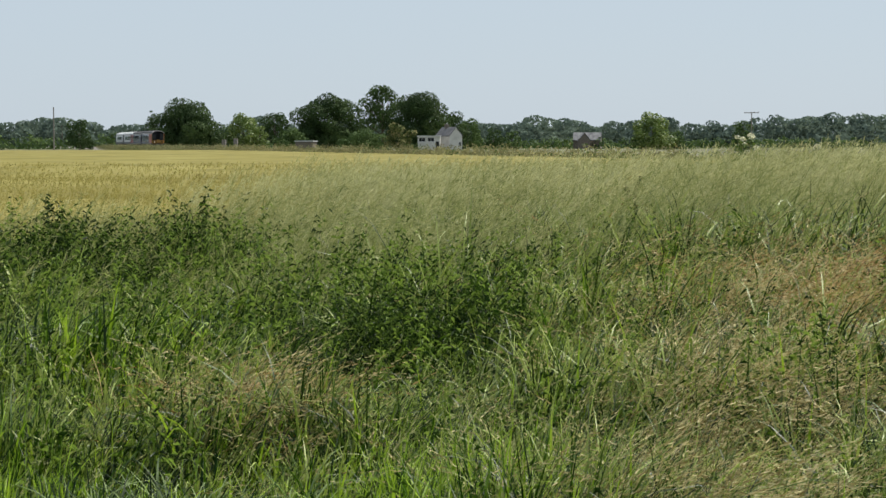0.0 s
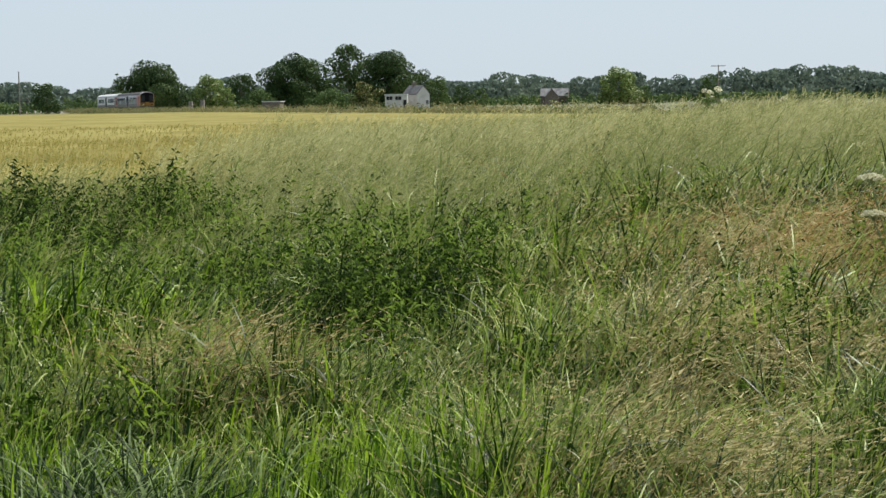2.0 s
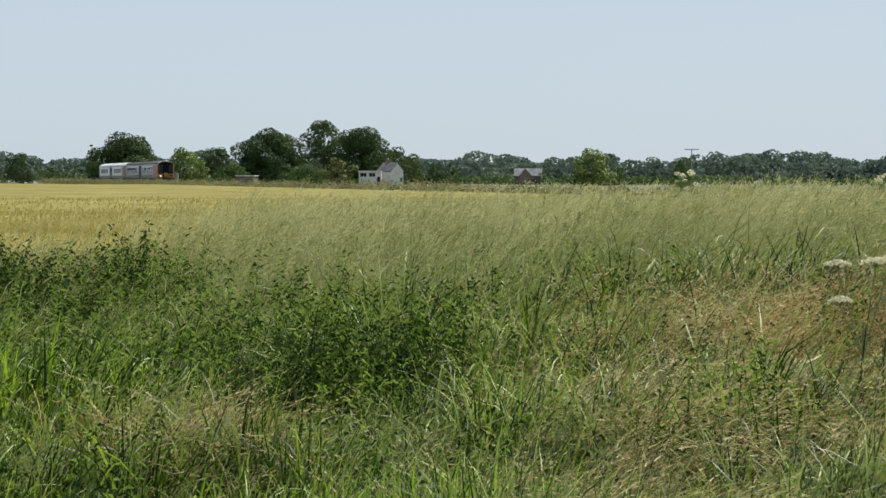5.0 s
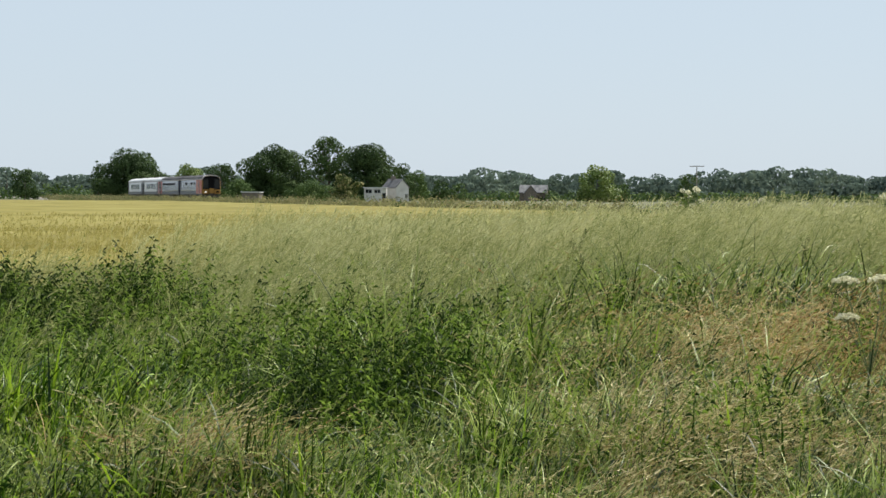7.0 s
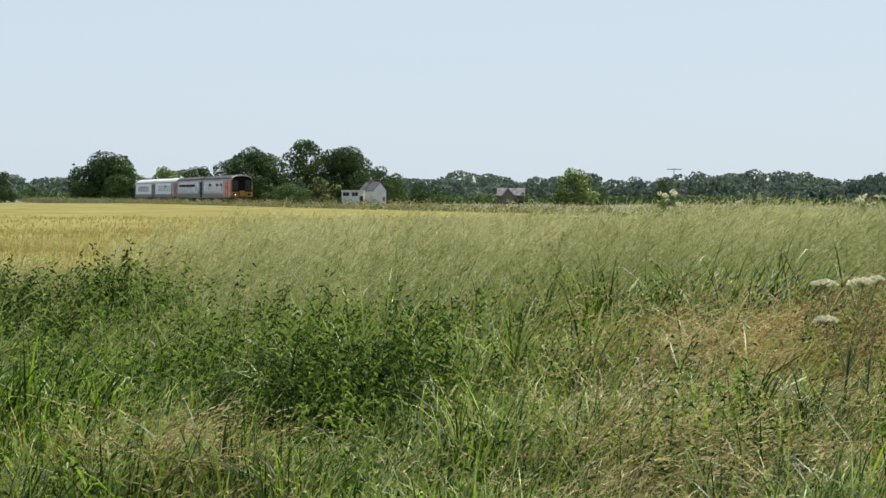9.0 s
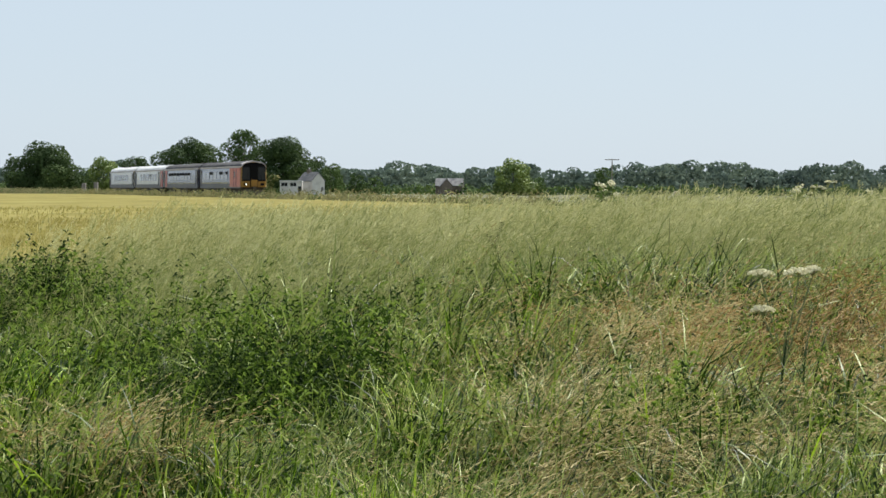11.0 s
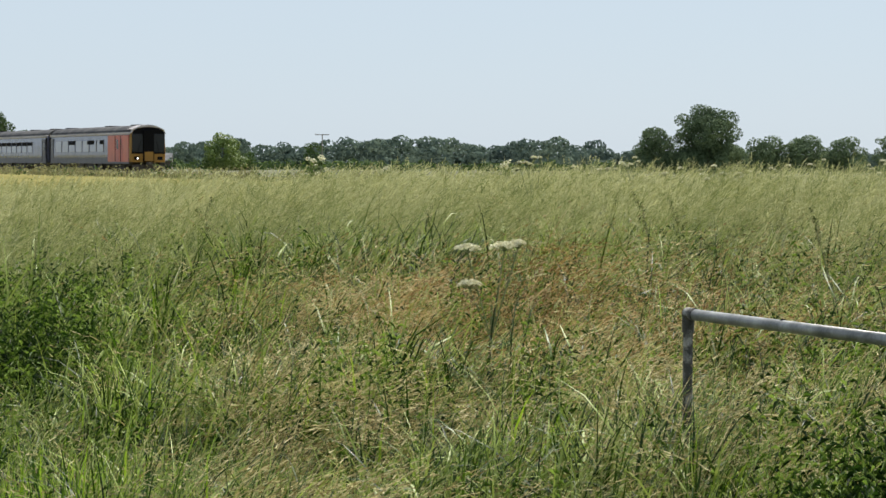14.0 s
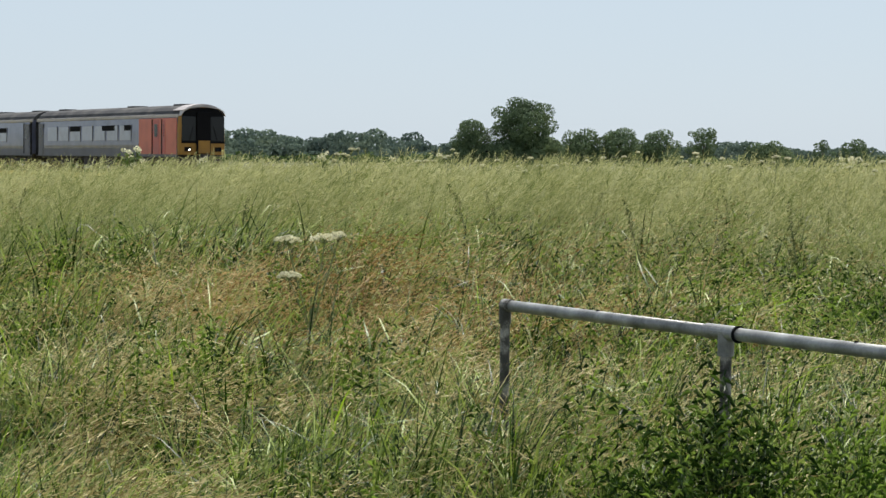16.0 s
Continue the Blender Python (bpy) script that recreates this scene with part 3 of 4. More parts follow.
def build_train():
    win1 = [(-20.4 + 2.02 * i, -18.75 + 2.02 * i) for i in range(7)]
    hop = [(-18.4, -17.5), (-16.3, -15.6), (-15.5, -14.8), (-12.35, -11.6), (-11.0, -10.1), (-9.9, -9.2), (-7.5, -6.7)]
    d1 = [(-3.35, -2.45, True), (-2.0, -1.6, True), (-CAR + 0.5, -CAR + 1.3, False)]
    a = railcar("livery_grey", "roof_dark", "leading grey railcar with a salmon-orange end and yellow cab", True, [(-5.4, -0.06)], hop, win1, d1)
    win2 = [(-19.4 + 1.85 * i, -17.9 + 1.85 * i) for i in range(8)]
    hop2 = [(x0 + 0.1, x1 - 0.1) for x0, x1 in win2]
    b = railcar("livery_grey", "roof_dark", "grey railcar with a row of dark hopper windows", False, [(-CAR + 0.1, -CAR + 1.9)], hop2, win2, [(-1.4, -0.5, False), (-CAR + 0.5, -CAR + 1.5, True)])
    win3 = [(-17.9 + 1.9 * i, -16.5 + 1.9 * i) for i in range(7)]
    c = railcar("livery_white", "roof_pale", "white railcar with a pale roof and salmon-orange end", False, [(-2.2, -0.1)], [(-10.2, -9.4)], win3, [(-1.6, -0.5, True), (-3.6, -2.8, False), (-CAR + 0.6, -CAR + 1.6, False)])
    e = railcar("livery_white", "roof_pale", "white trailing railcar with a pale roof", False, [], [], win3, [(-1.6, -0.6, False), (-CAR + 0.6, -CAR + 1.6, False)])
    return [a, b, c, e]


RAILCARS = build_train()


# ---- the tubular handrail ----
def build_handrail():
    a, b = polar(10.05, 8.0), polar(16.1, 6.85)
    top = 1.04
    step = b - a
    root = empty("handrail", Matrix.Translation(a))
    r = 0.0215
    posts = [Vector((0, 0, 0)) + step * i for i in range(4)]
    for i, p in enumerate(posts):
        bm = bmesh.new()
        tube(bm, (p.x, p.y, -0.25), (p.x, p.y, top - 0.03), r * 0.88, n=18)
        post = part("post", bm, "zinc_dark", root, "dark weathered tube post")
        if i:
            k = bmesh.new()
            d = step.normalized()
            tube(k, p + d * -0.10 + Vector((0, 0, top)), p + d * 0.06 + Vector((0, 0, top)), r + 0.004, n=18)
            tube(k, p + Vector((0, 0, top - 0.075)), p + Vector((0, 0, top)), r + 0.006, n=18)
            part("tee_clamp", k, "zinc", post, "galvanised tee clamp")
            for off in (0.062,):
                k = tube(bmesh.new(), p + d * off + Vector((0, 0, top)), p + d * (off + 0.008) + Vector((0, 0, top)), r + 0.007, n=18)
                part("clamp_ring", k, "black", post, "dark joint ring")
    d = step.normalized()
    k = bmesh.new()
    bmesh.ops.create_uvsphere(k, u_segments=16, v_segments=10, radius=r + 0.004, matrix=Matrix.Translation((0, 0, top)))
    tube(k, (0, 0, top - 0.07), (0, 0, top), r + 0.002, n=18)
    tube(k, Vector((0, 0, top)), d * 0.05 + Vector((0, 0, top)), r + 0.003, n=18)
    part("elbow_clamp", k, "zinc_dark", root, "galvanised corner elbow")
    for i in range(3):
        bm = tube(bmesh.new(), posts[i] + Vector((0, 0, top)), posts[i + 1] + Vector((0, 0, top)), r, n=20)
        for f in bm.faces:
            f.smooth = len(f.verts) == 4
        rail = part("top_rail", bm, "zinc", root)
        b0 = posts[i] + step * 0.46 + Vector((0, 0, top + r - 0.004))
        part("bolt", tube(bmesh.new(), b0, b0 + Vector((0, 0, 0.008)), 0.009, 0.007, 8), "black", rail, "small rusted bolt head")
    tagged(root, "galvanised steel tube handrail standing in tall weeds", "handrail")


build_handrail()


# ---- grasses ----
def wind(x, y):
    return np.stack([np.full_like(x, 0.9), 0.25 + 0 * x], 1)


def ribbons(rng, p, h, w, lean, curl, segs=3, away=0.0, droop=0.28):
    """Tapering bent blades at places p: each leans its own way and all a little with the wind."""
    n = len(p)
    a = rng.uniform(0, 2 * math.pi, n)
    out = np.stack([np.cos(a), np.sin(a)], 1) * lean[:, None] + wind(p[:, 0], p[:, 1]) * curl[:, None] + away
    f = rng.uniform(0, math.pi, n)
    side = np.stack([np.cos(f), np.sin(f) * 0.6, 0 * f], 1)
    rows = []
    for s in range(segs + 1):
        k = s / segs
        bend = k ** 1.8
        c = p + np.concatenate([out * (bend * h)[:, None], (h * (k - droop * bend * np.minimum(1.6, np.linalg.norm(out, axis=1)) ** 1.4))[:, None]], 1)
        half = (w * (1 - k) ** 0.7 * (0.75 + 0.5 * math.sin(math.pi * min(1, k * 1.2))))[:, None] / 2
        if s < segs:
            rows += [c - side * half, c + side * half]
        else:
            rows.append(c)
    m = len(rows)
    V = np.stack(rows, 1).reshape(-1, 3)
    i = np.arange(n)[:, None] * m
    T = []
    for s in range(segs - 1):
        o = 2 * s
        T += [i + [o, o + 1, o + 3], i + [o, o + 3, o + 2]]
    T.append(i + [2 * segs - 2, 2 * segs - 1, 2 * segs])
    tip = rows[-1]
    return V, np.concatenate(T), tip, out


def arching(rng, p, length, w, end, way, segs=5, start=0.12):
    """Blades that rise and then bow over: each turns from near upright to `end` (radians from the vertical) towards `way`."""
    n = len(p)
    ks = np.concatenate([[0.0], np.linspace(0.42, 1.0, segs)])
    d = np.stack([np.cos(way), np.sin(way)], 1)
    side = np.stack([-np.sin(way), np.cos(way), rng.normal(size=n) * 0.35], 1)
    tilt0 = rng.normal(size=n) * start
    c = p.copy()
    rows, line = [], []
    for s in range(segs + 1):
        k = ks[s]
        if s:
            th = tilt0 + (end - tilt0) * (0.5 * (k + ks[s - 1])) ** 1.7
            step = length * (k - ks[s - 1])
            c = c + np.concatenate([d * (np.sin(th) * step)[:, None], (np.cos(th) * step)[:, None]], 1)
        line.append(c)
        half = (w * (0.62 + 0.55 * math.sin(math.pi * min(1, 0.15 + k * 0.95))) * (1 - k ** 3))[:, None] / 2
        if s < segs:
            rows += [c - side * half, c + side * half]
        else:
            rows.append(c)
    m = len(rows)
    V = np.stack(rows, 1).reshape(-1, 3)
    i = np.arange(n)[:, None] * m
    T = []
    for s in range(segs - 1):
        o = 2 * s
        T += [i + [o, o + 1, o + 3], i + [o, o + 3, o + 2]]
    T.append(i + [2 * segs - 2, 2 * segs - 1, 2 * segs])
    return V, np.concatenate(T), np.stack(line, 1)


def bowed_heads(rng, line, size, k=10, thick=0.0022, spread=0.5):
    """Seed heads that lie along the bowed ends of stalks: k slender spikelets, each opening a little from the stalk."""
    n = len(line)
    V, T = [], []
    tip, back = line[:, -1], line[:, -3]
    ln0 = np.linalg.norm(tip - back, axis=1)[:, None]
    d = (tip - back) / np.maximum(ln0, 1e-4)
    for j in range(k):
        f = ((j + rng.uniform(0, 1, n)) / k)[:, None]
        base = back + (tip - back) * f
        dirn = d * 1.0 + rng.normal(size=(n, 3)) * spread * (1.15 - f)
        dirn /= np.linalg.norm(dirn, axis=1)[:, None]
        ln = (size * rng.uniform(0.6, 1.3, n))[:, None] * (1.15 - 0.5 * f)
        side = np.cross(dirn, rng.normal(size=(n, 3)))
        side /= np.linalg.norm(side, axis=1)[:, None]
        q = np.stack([base - side * thick, base + side * thick, base + dirn * ln], 1)
        V.append(q.reshape(-1, 3))
        T.append((j * n + np.arange(n))[:, None] * 3 + [0, 1, 2])
    return np.concatenate(V), np.concatenate(T)


def panicles(rng, tip, out, size, k=9, thick=0.006, rise=0.55):
    """Loose seed heads: k fine slivers along and about the end of each stalk, swept with the wind."""
    n = len(tip)
    V, T = [], []
    d = np.concatenate([out * 0.9, np.full((n, 1), rise)], 1)
    d /= np.linalg.norm(d, axis=1)[:, None]
    for j in range(k):
        f = (j + 0.5) / k
        base = tip - d * (size * (1 - f) * 0.9)[:, None]
        dirn = d * 0.7 + rng.normal(size=(n, 3)) * 0.42
        dirn /= np.linalg.norm(dirn, axis=1)[:, None]
        ln = (size * (0.5 - 0.25 * f) * rng.uniform(0.6, 1.2, n))[:, None]
        side = np.cross(dirn, rng.normal(size=(n, 3)))
        side /= np.linalg.norm(side, axis=1)[:, None]
        q = np.stack([base - side * thick, base + side * thick, base + dirn * ln], 1)
        V.append(q.reshape(-1, 3))
        T.append((j * n + np.arange(n))[:, None] * 3 + [0, 1, 2])
    return np.concatenate(V), np.concatenate(T)


def leafy(rng, p, h, leaf, pairs=7):
    """Upright weeds: pairs of pointed drooping leaves up a stem."""
    n = len(p)
    V, T = [], []
    n0 = 0
    lean = rng.normal(size=(n, 2)) * 0.12 + np.array([0.12, 0.03])
    a0 = rng.uniform(0, 6.3, n)
    for j in range(pairs * 2):
        f = 0.22 + 0.78 * (j + rng.uniform(0, 1.6, n)) / (2 * pairs + 0.6)
        c = p + np.concatenate([lean * (f * f * h)[:, None], (f * h)[:, None]], 1)
        a = a0 + j * 2.4 + rng.normal(size=n) * 0.6
        d = np.stack([np.cos(a), np.sin(a), rng.uniform(-0.9, 1.1, n)], 1)
        s = np.stack([-np.sin(a), np.cos(a), rng.normal(size=n) * 0.3], 1)
        ln = (leaf * (1.15 - 0.6 * f) * rng.uniform(0.6, 1.4, n))[:, None]
        q = np.stack([c, c + d * ln * 0.4 + s * ln * 0.085 + [0, 0, 0.012], c + d * ln - np.array([0, 0, 0.2]) * ln, c + d * ln * 0.4 - s * ln * 0.085 + [0, 0, 0.01]], 1)
        V.append(q.reshape(-1, 3))
        i = n0 + np.arange(n)[:, None] * 4
        T.append(np.concatenate([i + [0, 1, 2], i + [0, 2, 3]]))
        n0 += 4 * n
    sd = np.array([0.006, 0.003, 0])
    q = np.stack([p - sd, p + sd, p + np.concatenate([lean * h[:, None], h[:, None]], 1)], 1)
    V.append(q.reshape(-1, 3))
    T.append(n0 + np.arange(n)[:, None] * 3 + [0, 1, 2])
    return np.concatenate(V), np.concatenate(T)


def scatter(rng, az0, az1, d0, d1, per_m2):
    area = radians(az1 - az0) / 2 * (d1 * d1 - d0 * d0)
    n = int(area * per_m2)
    a = np.radians(rng.uniform(az0, az1, n))
    d = np.sqrt(rng.uniform(d0 * d0, d1 * d1, n))
    x, y = d * np.sin(a), d * np.cos(a)
    return np.stack([x, y, ground_height(x, y) - 0.04], 1)


def field_noise(p, s, seed):
    k = np.random.default_rng(seed).uniform(0, 6.28, 6)
    x, y = p[:, 0] / s, p[:, 1] / s
    return (np.sin(x * 1.0 + y * 0.6 + k[0]) + np.sin(-0.7 * x + 1.1 * y + k[1]) + 0.7 * np.sin(2.1 * x + 1.3 * y + k[2]) + 0.7 * np.sin(1.6 * x - 2.3 * y + k[3]) + 0.4 * np.sin(4.3 * x + k[4]) * np.sin(3.9 * y + k[5])) / 3.2


def polar_of(p):
    return np.degrees(np.arctan2(p[:, 0], p[:, 1])), np.hypot(p[:, 0], p[:, 1])


def blob(p, az, d, raz, rd):
    """1 at the middle of a patch at azimuth az and distance d, falling to 0 beyond its rim."""
    A, D = polar_of(p)
    return np.exp(-(((A - az) / raz) ** 2 + ((D - d) / rd) ** 2))


SWAYING = []


def lay(name, V, T, mat, origin, label, sway):
    ob = sheet(name, V, T, mat, origin)
    tagged(ob, label, "grass", kind="stuff")
    SWAYING.append((ob, Vector(origin), sway))


def tufted(rng, a0, a1, d0, d1, per_m2, many, spread):
    """Places of blades gathered into tufts; also each blade's way out of its tuft and the tuft's vigour."""
    c = scatter(rng, a0, a1, d0, d1, per_m2 / many)
    k = np.repeat(np.arange(len(c)), many)
    off = rng.normal(size=(len(k), 2)) * spread
    p = c[k].copy()
    p[:, :2] += off
    p[:, 2] = ground_height(p[:, 0], p[:, 1]) - 0.04
    return p, off / spread, rng.uniform(0.45, 1.25, len(c))[k], rng.uniform(size=len(c))[k]


def weediness(p):
    """How far nettles and leafy weeds take over at places p."""
    A, D = polar_of(p)
    w = 0.9 * blob(p, -9.0, 12.0, 1.9, 0.9) + 0.9 * blob(p, -19.6, 17.5, 2.2, 1.3) + 0.8 * blob(p, -15.2, 19, 1.3, 1.4)
    w += (0.16 * blob(p, -15.5, 14.5, 6, 3.0) + 0.2 * blob(p, -6, 15, 4, 2.5)) * np.clip(0.9 + 1.8 * field_noise(p, 0.7, 17), 0.1, 2.4)
    w += 0.45 * blob(p, 15.5, 6.3, 4.5, 0.8) + 0.4 * blob(p, 20, 6.2, 4, 1.0) + 0.4 * blob(p, 1.2, 9.4, 0.8, 0.5) + 0.5 * blob(p, 6.3, 9.6, 1.0, 0.7) + 0.4 * blob(p, 17, 13, 3.5, 2.0)
    return (w + (0.05 + 0.42 * np.clip(field_noise(p, 0.6, 4) - 0.1, 0, 1)) * np.where(D < 8.3, np.where(A < -6, 0.25, 0.5), 0.8) * np.clip((19 - D) / 5, 0, 1)) * (1 - blob(p, -17.5, 6.8, 2.6, 0.7)) * ~((A < -13.5) & (D > 23.5))


def build_meadow():
    rng = np.random.default_rng(5)
    AZ = [-23.5, -18, -13, -8, -3, 3, 9, 15, 22.5]
    RINGS = [(4.6, 7.2, 1.0), (7.2, 10.0, 1.2), (10.0, 14.0, 1.6), (14.0, 20.0, 2.2), (20.0, 30.0, 3.2), (30.0, 48.0, 5.5)]
    for d0, d1, wide in RINGS:
        far = wide
        for a0, a1 in zip(AZ, AZ[1:]):
            o = polar((a0 + a1) / 2, (d0 + d1) / 2)
            o.z = float(ground_height(np.float64(o.x), np.float64(o.y)))
            p, off, vigour, pick = tufted(rng, a0, a1, d0, d1, 2600 / wide ** 2.05, 14, 0.07 * wide ** 0.6)
            A, D = polar_of(p)
            n1, n2 = field_noise(p, 0.32, 1), field_noise(p, 1.3, 2)
            wheat_here = (A + 2.0 * n2 + 3.2 * (pick - 0.5) < -14.0) & (D > 23.5 + 1.5 * n2)
            p, off, vigour, pick, A, D, n1, n2 = (v[~wheat_here] for v in (p, off, vigour, pick, A, D, n1, n2))
            if not len(p):
                continue
            # where each kind of plant takes over
            lush = 0.95 / (1 + np.exp((A + 7.5 + 2.5 * n2) / 1.6)) / (1 + np.exp((D - 8.0 - 0.8 * n2) / 0.5)) + 0.08 * blob(p, 9, 6.2, 8, 0.8) + 0.55 * blob(p, 17, 14, 3, 3) + 0.4 * blob(p, -3.5, 15, 2.5, 3) + 0.55 * blob(p, -18.0, 12.5, 4.0, 2.0)
            lush = lush + 0.12 + 0.30 * n1 - 0.32 * np.clip((D - 12) / 2, 0, 1)
            dry = 0.5 / (1 + np.exp(-(A + 4.5 + 3 * n2) / 1.6)) * np.clip((19 - D) / 4, 0, 1)
            dry = dry + 1.1 * blob(p, -8.1, 9.5, 1.5, 0.8) + 0.5 * blob(p, -3, 8.4, 4, 1.2) + 0.5 * blob(p, -14.0, 9.6, 2.6, 1.0) + 0.8 * blob(p, -1, 11.0, 3.5, 1.6) + 0.75 * blob(p, -0.5, 6.2, 2.6, 0.9) + 0.5 * blob(p, -2.5, 7.6, 3, 0.8) + 1.2 * blob(p, 13, 11, 3.5, 2.5) + 0.5 * blob(p, 6, 11.5, 4, 1.2)
            dry = dry * (1 - 0.8 * blob(p, 4.6, 7.2, 3.0, 1.0))
            dry = dry * np.clip(0.62 + 1.7 * field_noise(p, 0.42, 11), 0.08, 1.9)
            red = 1.7 * blob(p, 3.5, 13.6, 4.0, 2.2) + 1.6 * blob(p, 9, 13.6, 5, 2.0) + 0.5 * blob(p, -2, 15, 2, 1) + 0.5 * blob(p, -14.5, 10.0, 2.4, 0.9)
            weed = np.clip(weediness(p), 0, 1)
            tall = np.clip((D + 2.5 * n2 + 2.0 * (pick - 0.5) - 12.5) / 10, 0, 1)
            H = (0.55 + 0.10 * np.clip((D - 6) / 4, 0, 1) + 0.38 * tall * (1 + 0.25 * np.clip((A + 4) / 10, -0.6, 1))) * (1 + 0.26 * n1 + 0.44 * field_noise(p, 0.62, 6)) * (0.62 + 0.38 * vigour) * np.clip(1.12 - 0.10 * (off ** 2).sum(1), 0.6, 1.12)
            H = H * (1 + 0.26 * field_noise(p, 1.1, 9) * np.clip((D - 9) / 4, 0, 1) + 0.28 * field_noise(p, 2.2, 19) * np.clip((D - 12) / 5, 0, 1))
            H = H * (1 - 0.15 * np.clip(-(A + 5) / 4, 0, 1) * (D < 8.5))
            H = H * (1 - 0.18 * np.clip(-(A + 6) / 6, 0, 1) * (D > 8) * (D < 18))
            H = H * (1 - 0.6 * blob(p, -17.5, 5.6, 2.8, 0.8))
            H = H * (1 + 0.3 * blob(p, 10.0, 7.5, 1.6, 0.5) + 0.3 * blob(p, 16, 6.4, 3, 0.4))
            cap = (1.46 + 0.24 / (1 + np.exp(-(A + 2) / 3)) - 0.25 * (A < -13) - p[:, 2]) * rng.uniform(0.72, 1.0, len(p))
            u = rng.uniform(size=len(p)) * 0.45 + pick * 0.55
            kind = np.where(u < np.clip(lush, 0.03, 0.9), 0, 1)
            share = np.clip((0.015 + 0.30 * dry + 0.26 * red + (0.30 + 0.3 * np.clip((D - 20) / 10, 0, 1)) * tall) * np.where(D < 14, 0.8, 1.0) * np.clip(1 + 1.1 * field_noise(p, 1.9, 14) * np.where(D < 14, 0.7, 1.0), 0.12, 1.9), 0, 0.85)
            kind = np.where(rng.uniform(size=len(p)) < share, 2, kind)
            gone = rng.uniform(size=len(p)) < np.clip(0.55 * weed + 1.1 * blob(p, -17.5, 6.8, 2.4, 0.6) + 0.8 * blob(p, -17.5, 5.7, 2.6, 0.6) + 0.9 * blob(p, -8.9, 11.3, 1.6, 0.6) + 0.7 * blob(p, 18.5, 6.0, 2.5, 0.4) + 0.6 * np.clip(-field_noise(p, 0.5, 21) - 0.45, 0, 1), 0, 0.93)
            r3 = rng.uniform(size=len(p)) * (0.02 + 0.30 * dry + 0.26 * red + (0.30 + 0.3 * np.clip((D - 20) / 10, 0, 1)) * tall)
            seed = np.where(r3 < 0.30 * dry, 0, np.where(r3 < 0.30 * dry + 0.26 * red, 1, np.where(D + 3.0 * n2 + 8 * (rng.uniform(size=len(p)) - 0.5) < 21.5 - 0.15 * A, 2, 3)))
            outward = np.arctan2(off[:, 1], off[:, 0])
            comb = (pick * 7.3) % 1.0
            for k, name, mat, w, label in ((0, "lush_grass", "lush", 0.0125, "bright lush green grass blades in a verge"), (1, "meadow_grass", "meadow", 0.0092, "tangled green meadow grass bowed over by the wind")):
                m = (kind == k) & ~gone
                q = p[m]
                if not len(q):
                    continue
                n = len(q)
                way = np.where(rng.uniform(size=n) < 0.55, 3.2 * (comb[m] - 0.5) + rng.normal(size=n) * 0.3 + 0.15, outward[m] + rng.normal(size=n) * 0.5)
                end = rng.uniform(0.3, 1.7, n) + (0.4 if wide > 1.3 else 0.0) if k == 0 else rng.uniform(0.8, 2.6, n)
                ln = np.minimum(H[m] * (rng.uniform(0.88, 1.10, n) if wide < 1.5 else rng.uniform(0.82, 1.2, n)), cap[m]) * (1.0 - 0.30 * tall[m]) * (1.0 if k == 0 else 1.12)
                V, T, _ = arching(rng, q, ln, w * far ** (0.72 if k else 0.5) * rng.uniform(0.5, 1.3, n), end, way, 5 if wide < 1.5 else (4 if wide < 3 else 3))
                lay(name, V, T, mat, o, label, 1.0)
            for s, mat, label in ((0, "tan", "dry tan seeding grass combed over by the wind"), (1, "russet", "russet seeding grass combed over by the wind"), (2, "panicle", "olive-green seeding grass with feathery heads"), (3, "pale_panicle", "pale straw seeding grass with feathery heads")):
                m = (kind == 2) & (seed == s) & ~gone
                q = p[m]
                if not len(q):
                    continue
                n = len(q)
                hh = np.minimum(H[m] * rng.uniform(1.0, 1.38, n), cap[m] * 1.06)
                if s < 2 or d1 < 15:
                    way = 1.9 * (comb[m] - 0.5) + rng.normal(size=n) * 0.22 + 0.1 + np.where((comb[m] * 5.1) % 1.0 < 0.15, math.pi, 0)
                    V, T, line = arching(rng, q, hh * (1.12 if s < 2 else 1.0), 0.0028 * far * np.ones(n), (rng.uniform(1.4, 2.6, n) if s < 2 else rng.uniform(0.5, 1.7, n)), way, 4)
                    V2, T2 = bowed_heads(rng, line, rng.uniform(0.026, 0.046, n) * (0.9 + 0.18 * far), 13 if wide < 1.5 else 9, 0.0027 * far ** 0.85, 0.42)
                else:
                    V, T, tip, out = ribbons(rng, q, hh, 0.0024 * far * np.ones(n), rng.uniform(0.02, 0.25, n), rng.uniform(0.25, 0.75, n), away=off[m] * 0.12)
                    V2, T2 = panicles(rng, tip, out, rng.uniform(0.12, 0.24, n) * (1 + 0.14 * far), 14 if wide < 2.5 else (12 if wide < 5 else 7), 0.0014 * far ** 0.9, 0.4)
                lay("seeding_grass", np.concatenate([V, V2]), np.concatenate([T, T2 + len(V)]), mat, o, label, 1.5)
            q = scatter(rng, a0, a1, d0, d1, 240 / wide ** 1.3)
            q = q[rng.uniform(size=len(q)) < weediness(q)]
            if len(q):
                Aq, Dq = polar_of(q)
                hh = (0.55 + 0.35 * np.clip((Dq - 7) / 9, 0, 1) + 0.25 * (Aq > 11) * (Dq < 8)) * rng.uniform(0.65, 1.15, len(q)) * (1 + 0.3 * field_noise(q, 0.5, 8))
                V, T = leafy(rng, q, hh, 0.046 * wide ** 0.55, 15)
                lay("nettle_patch", V, T, "nettle", o, "dark green nettles and leafy weeds among the grass", 0.7)


build_meadow()


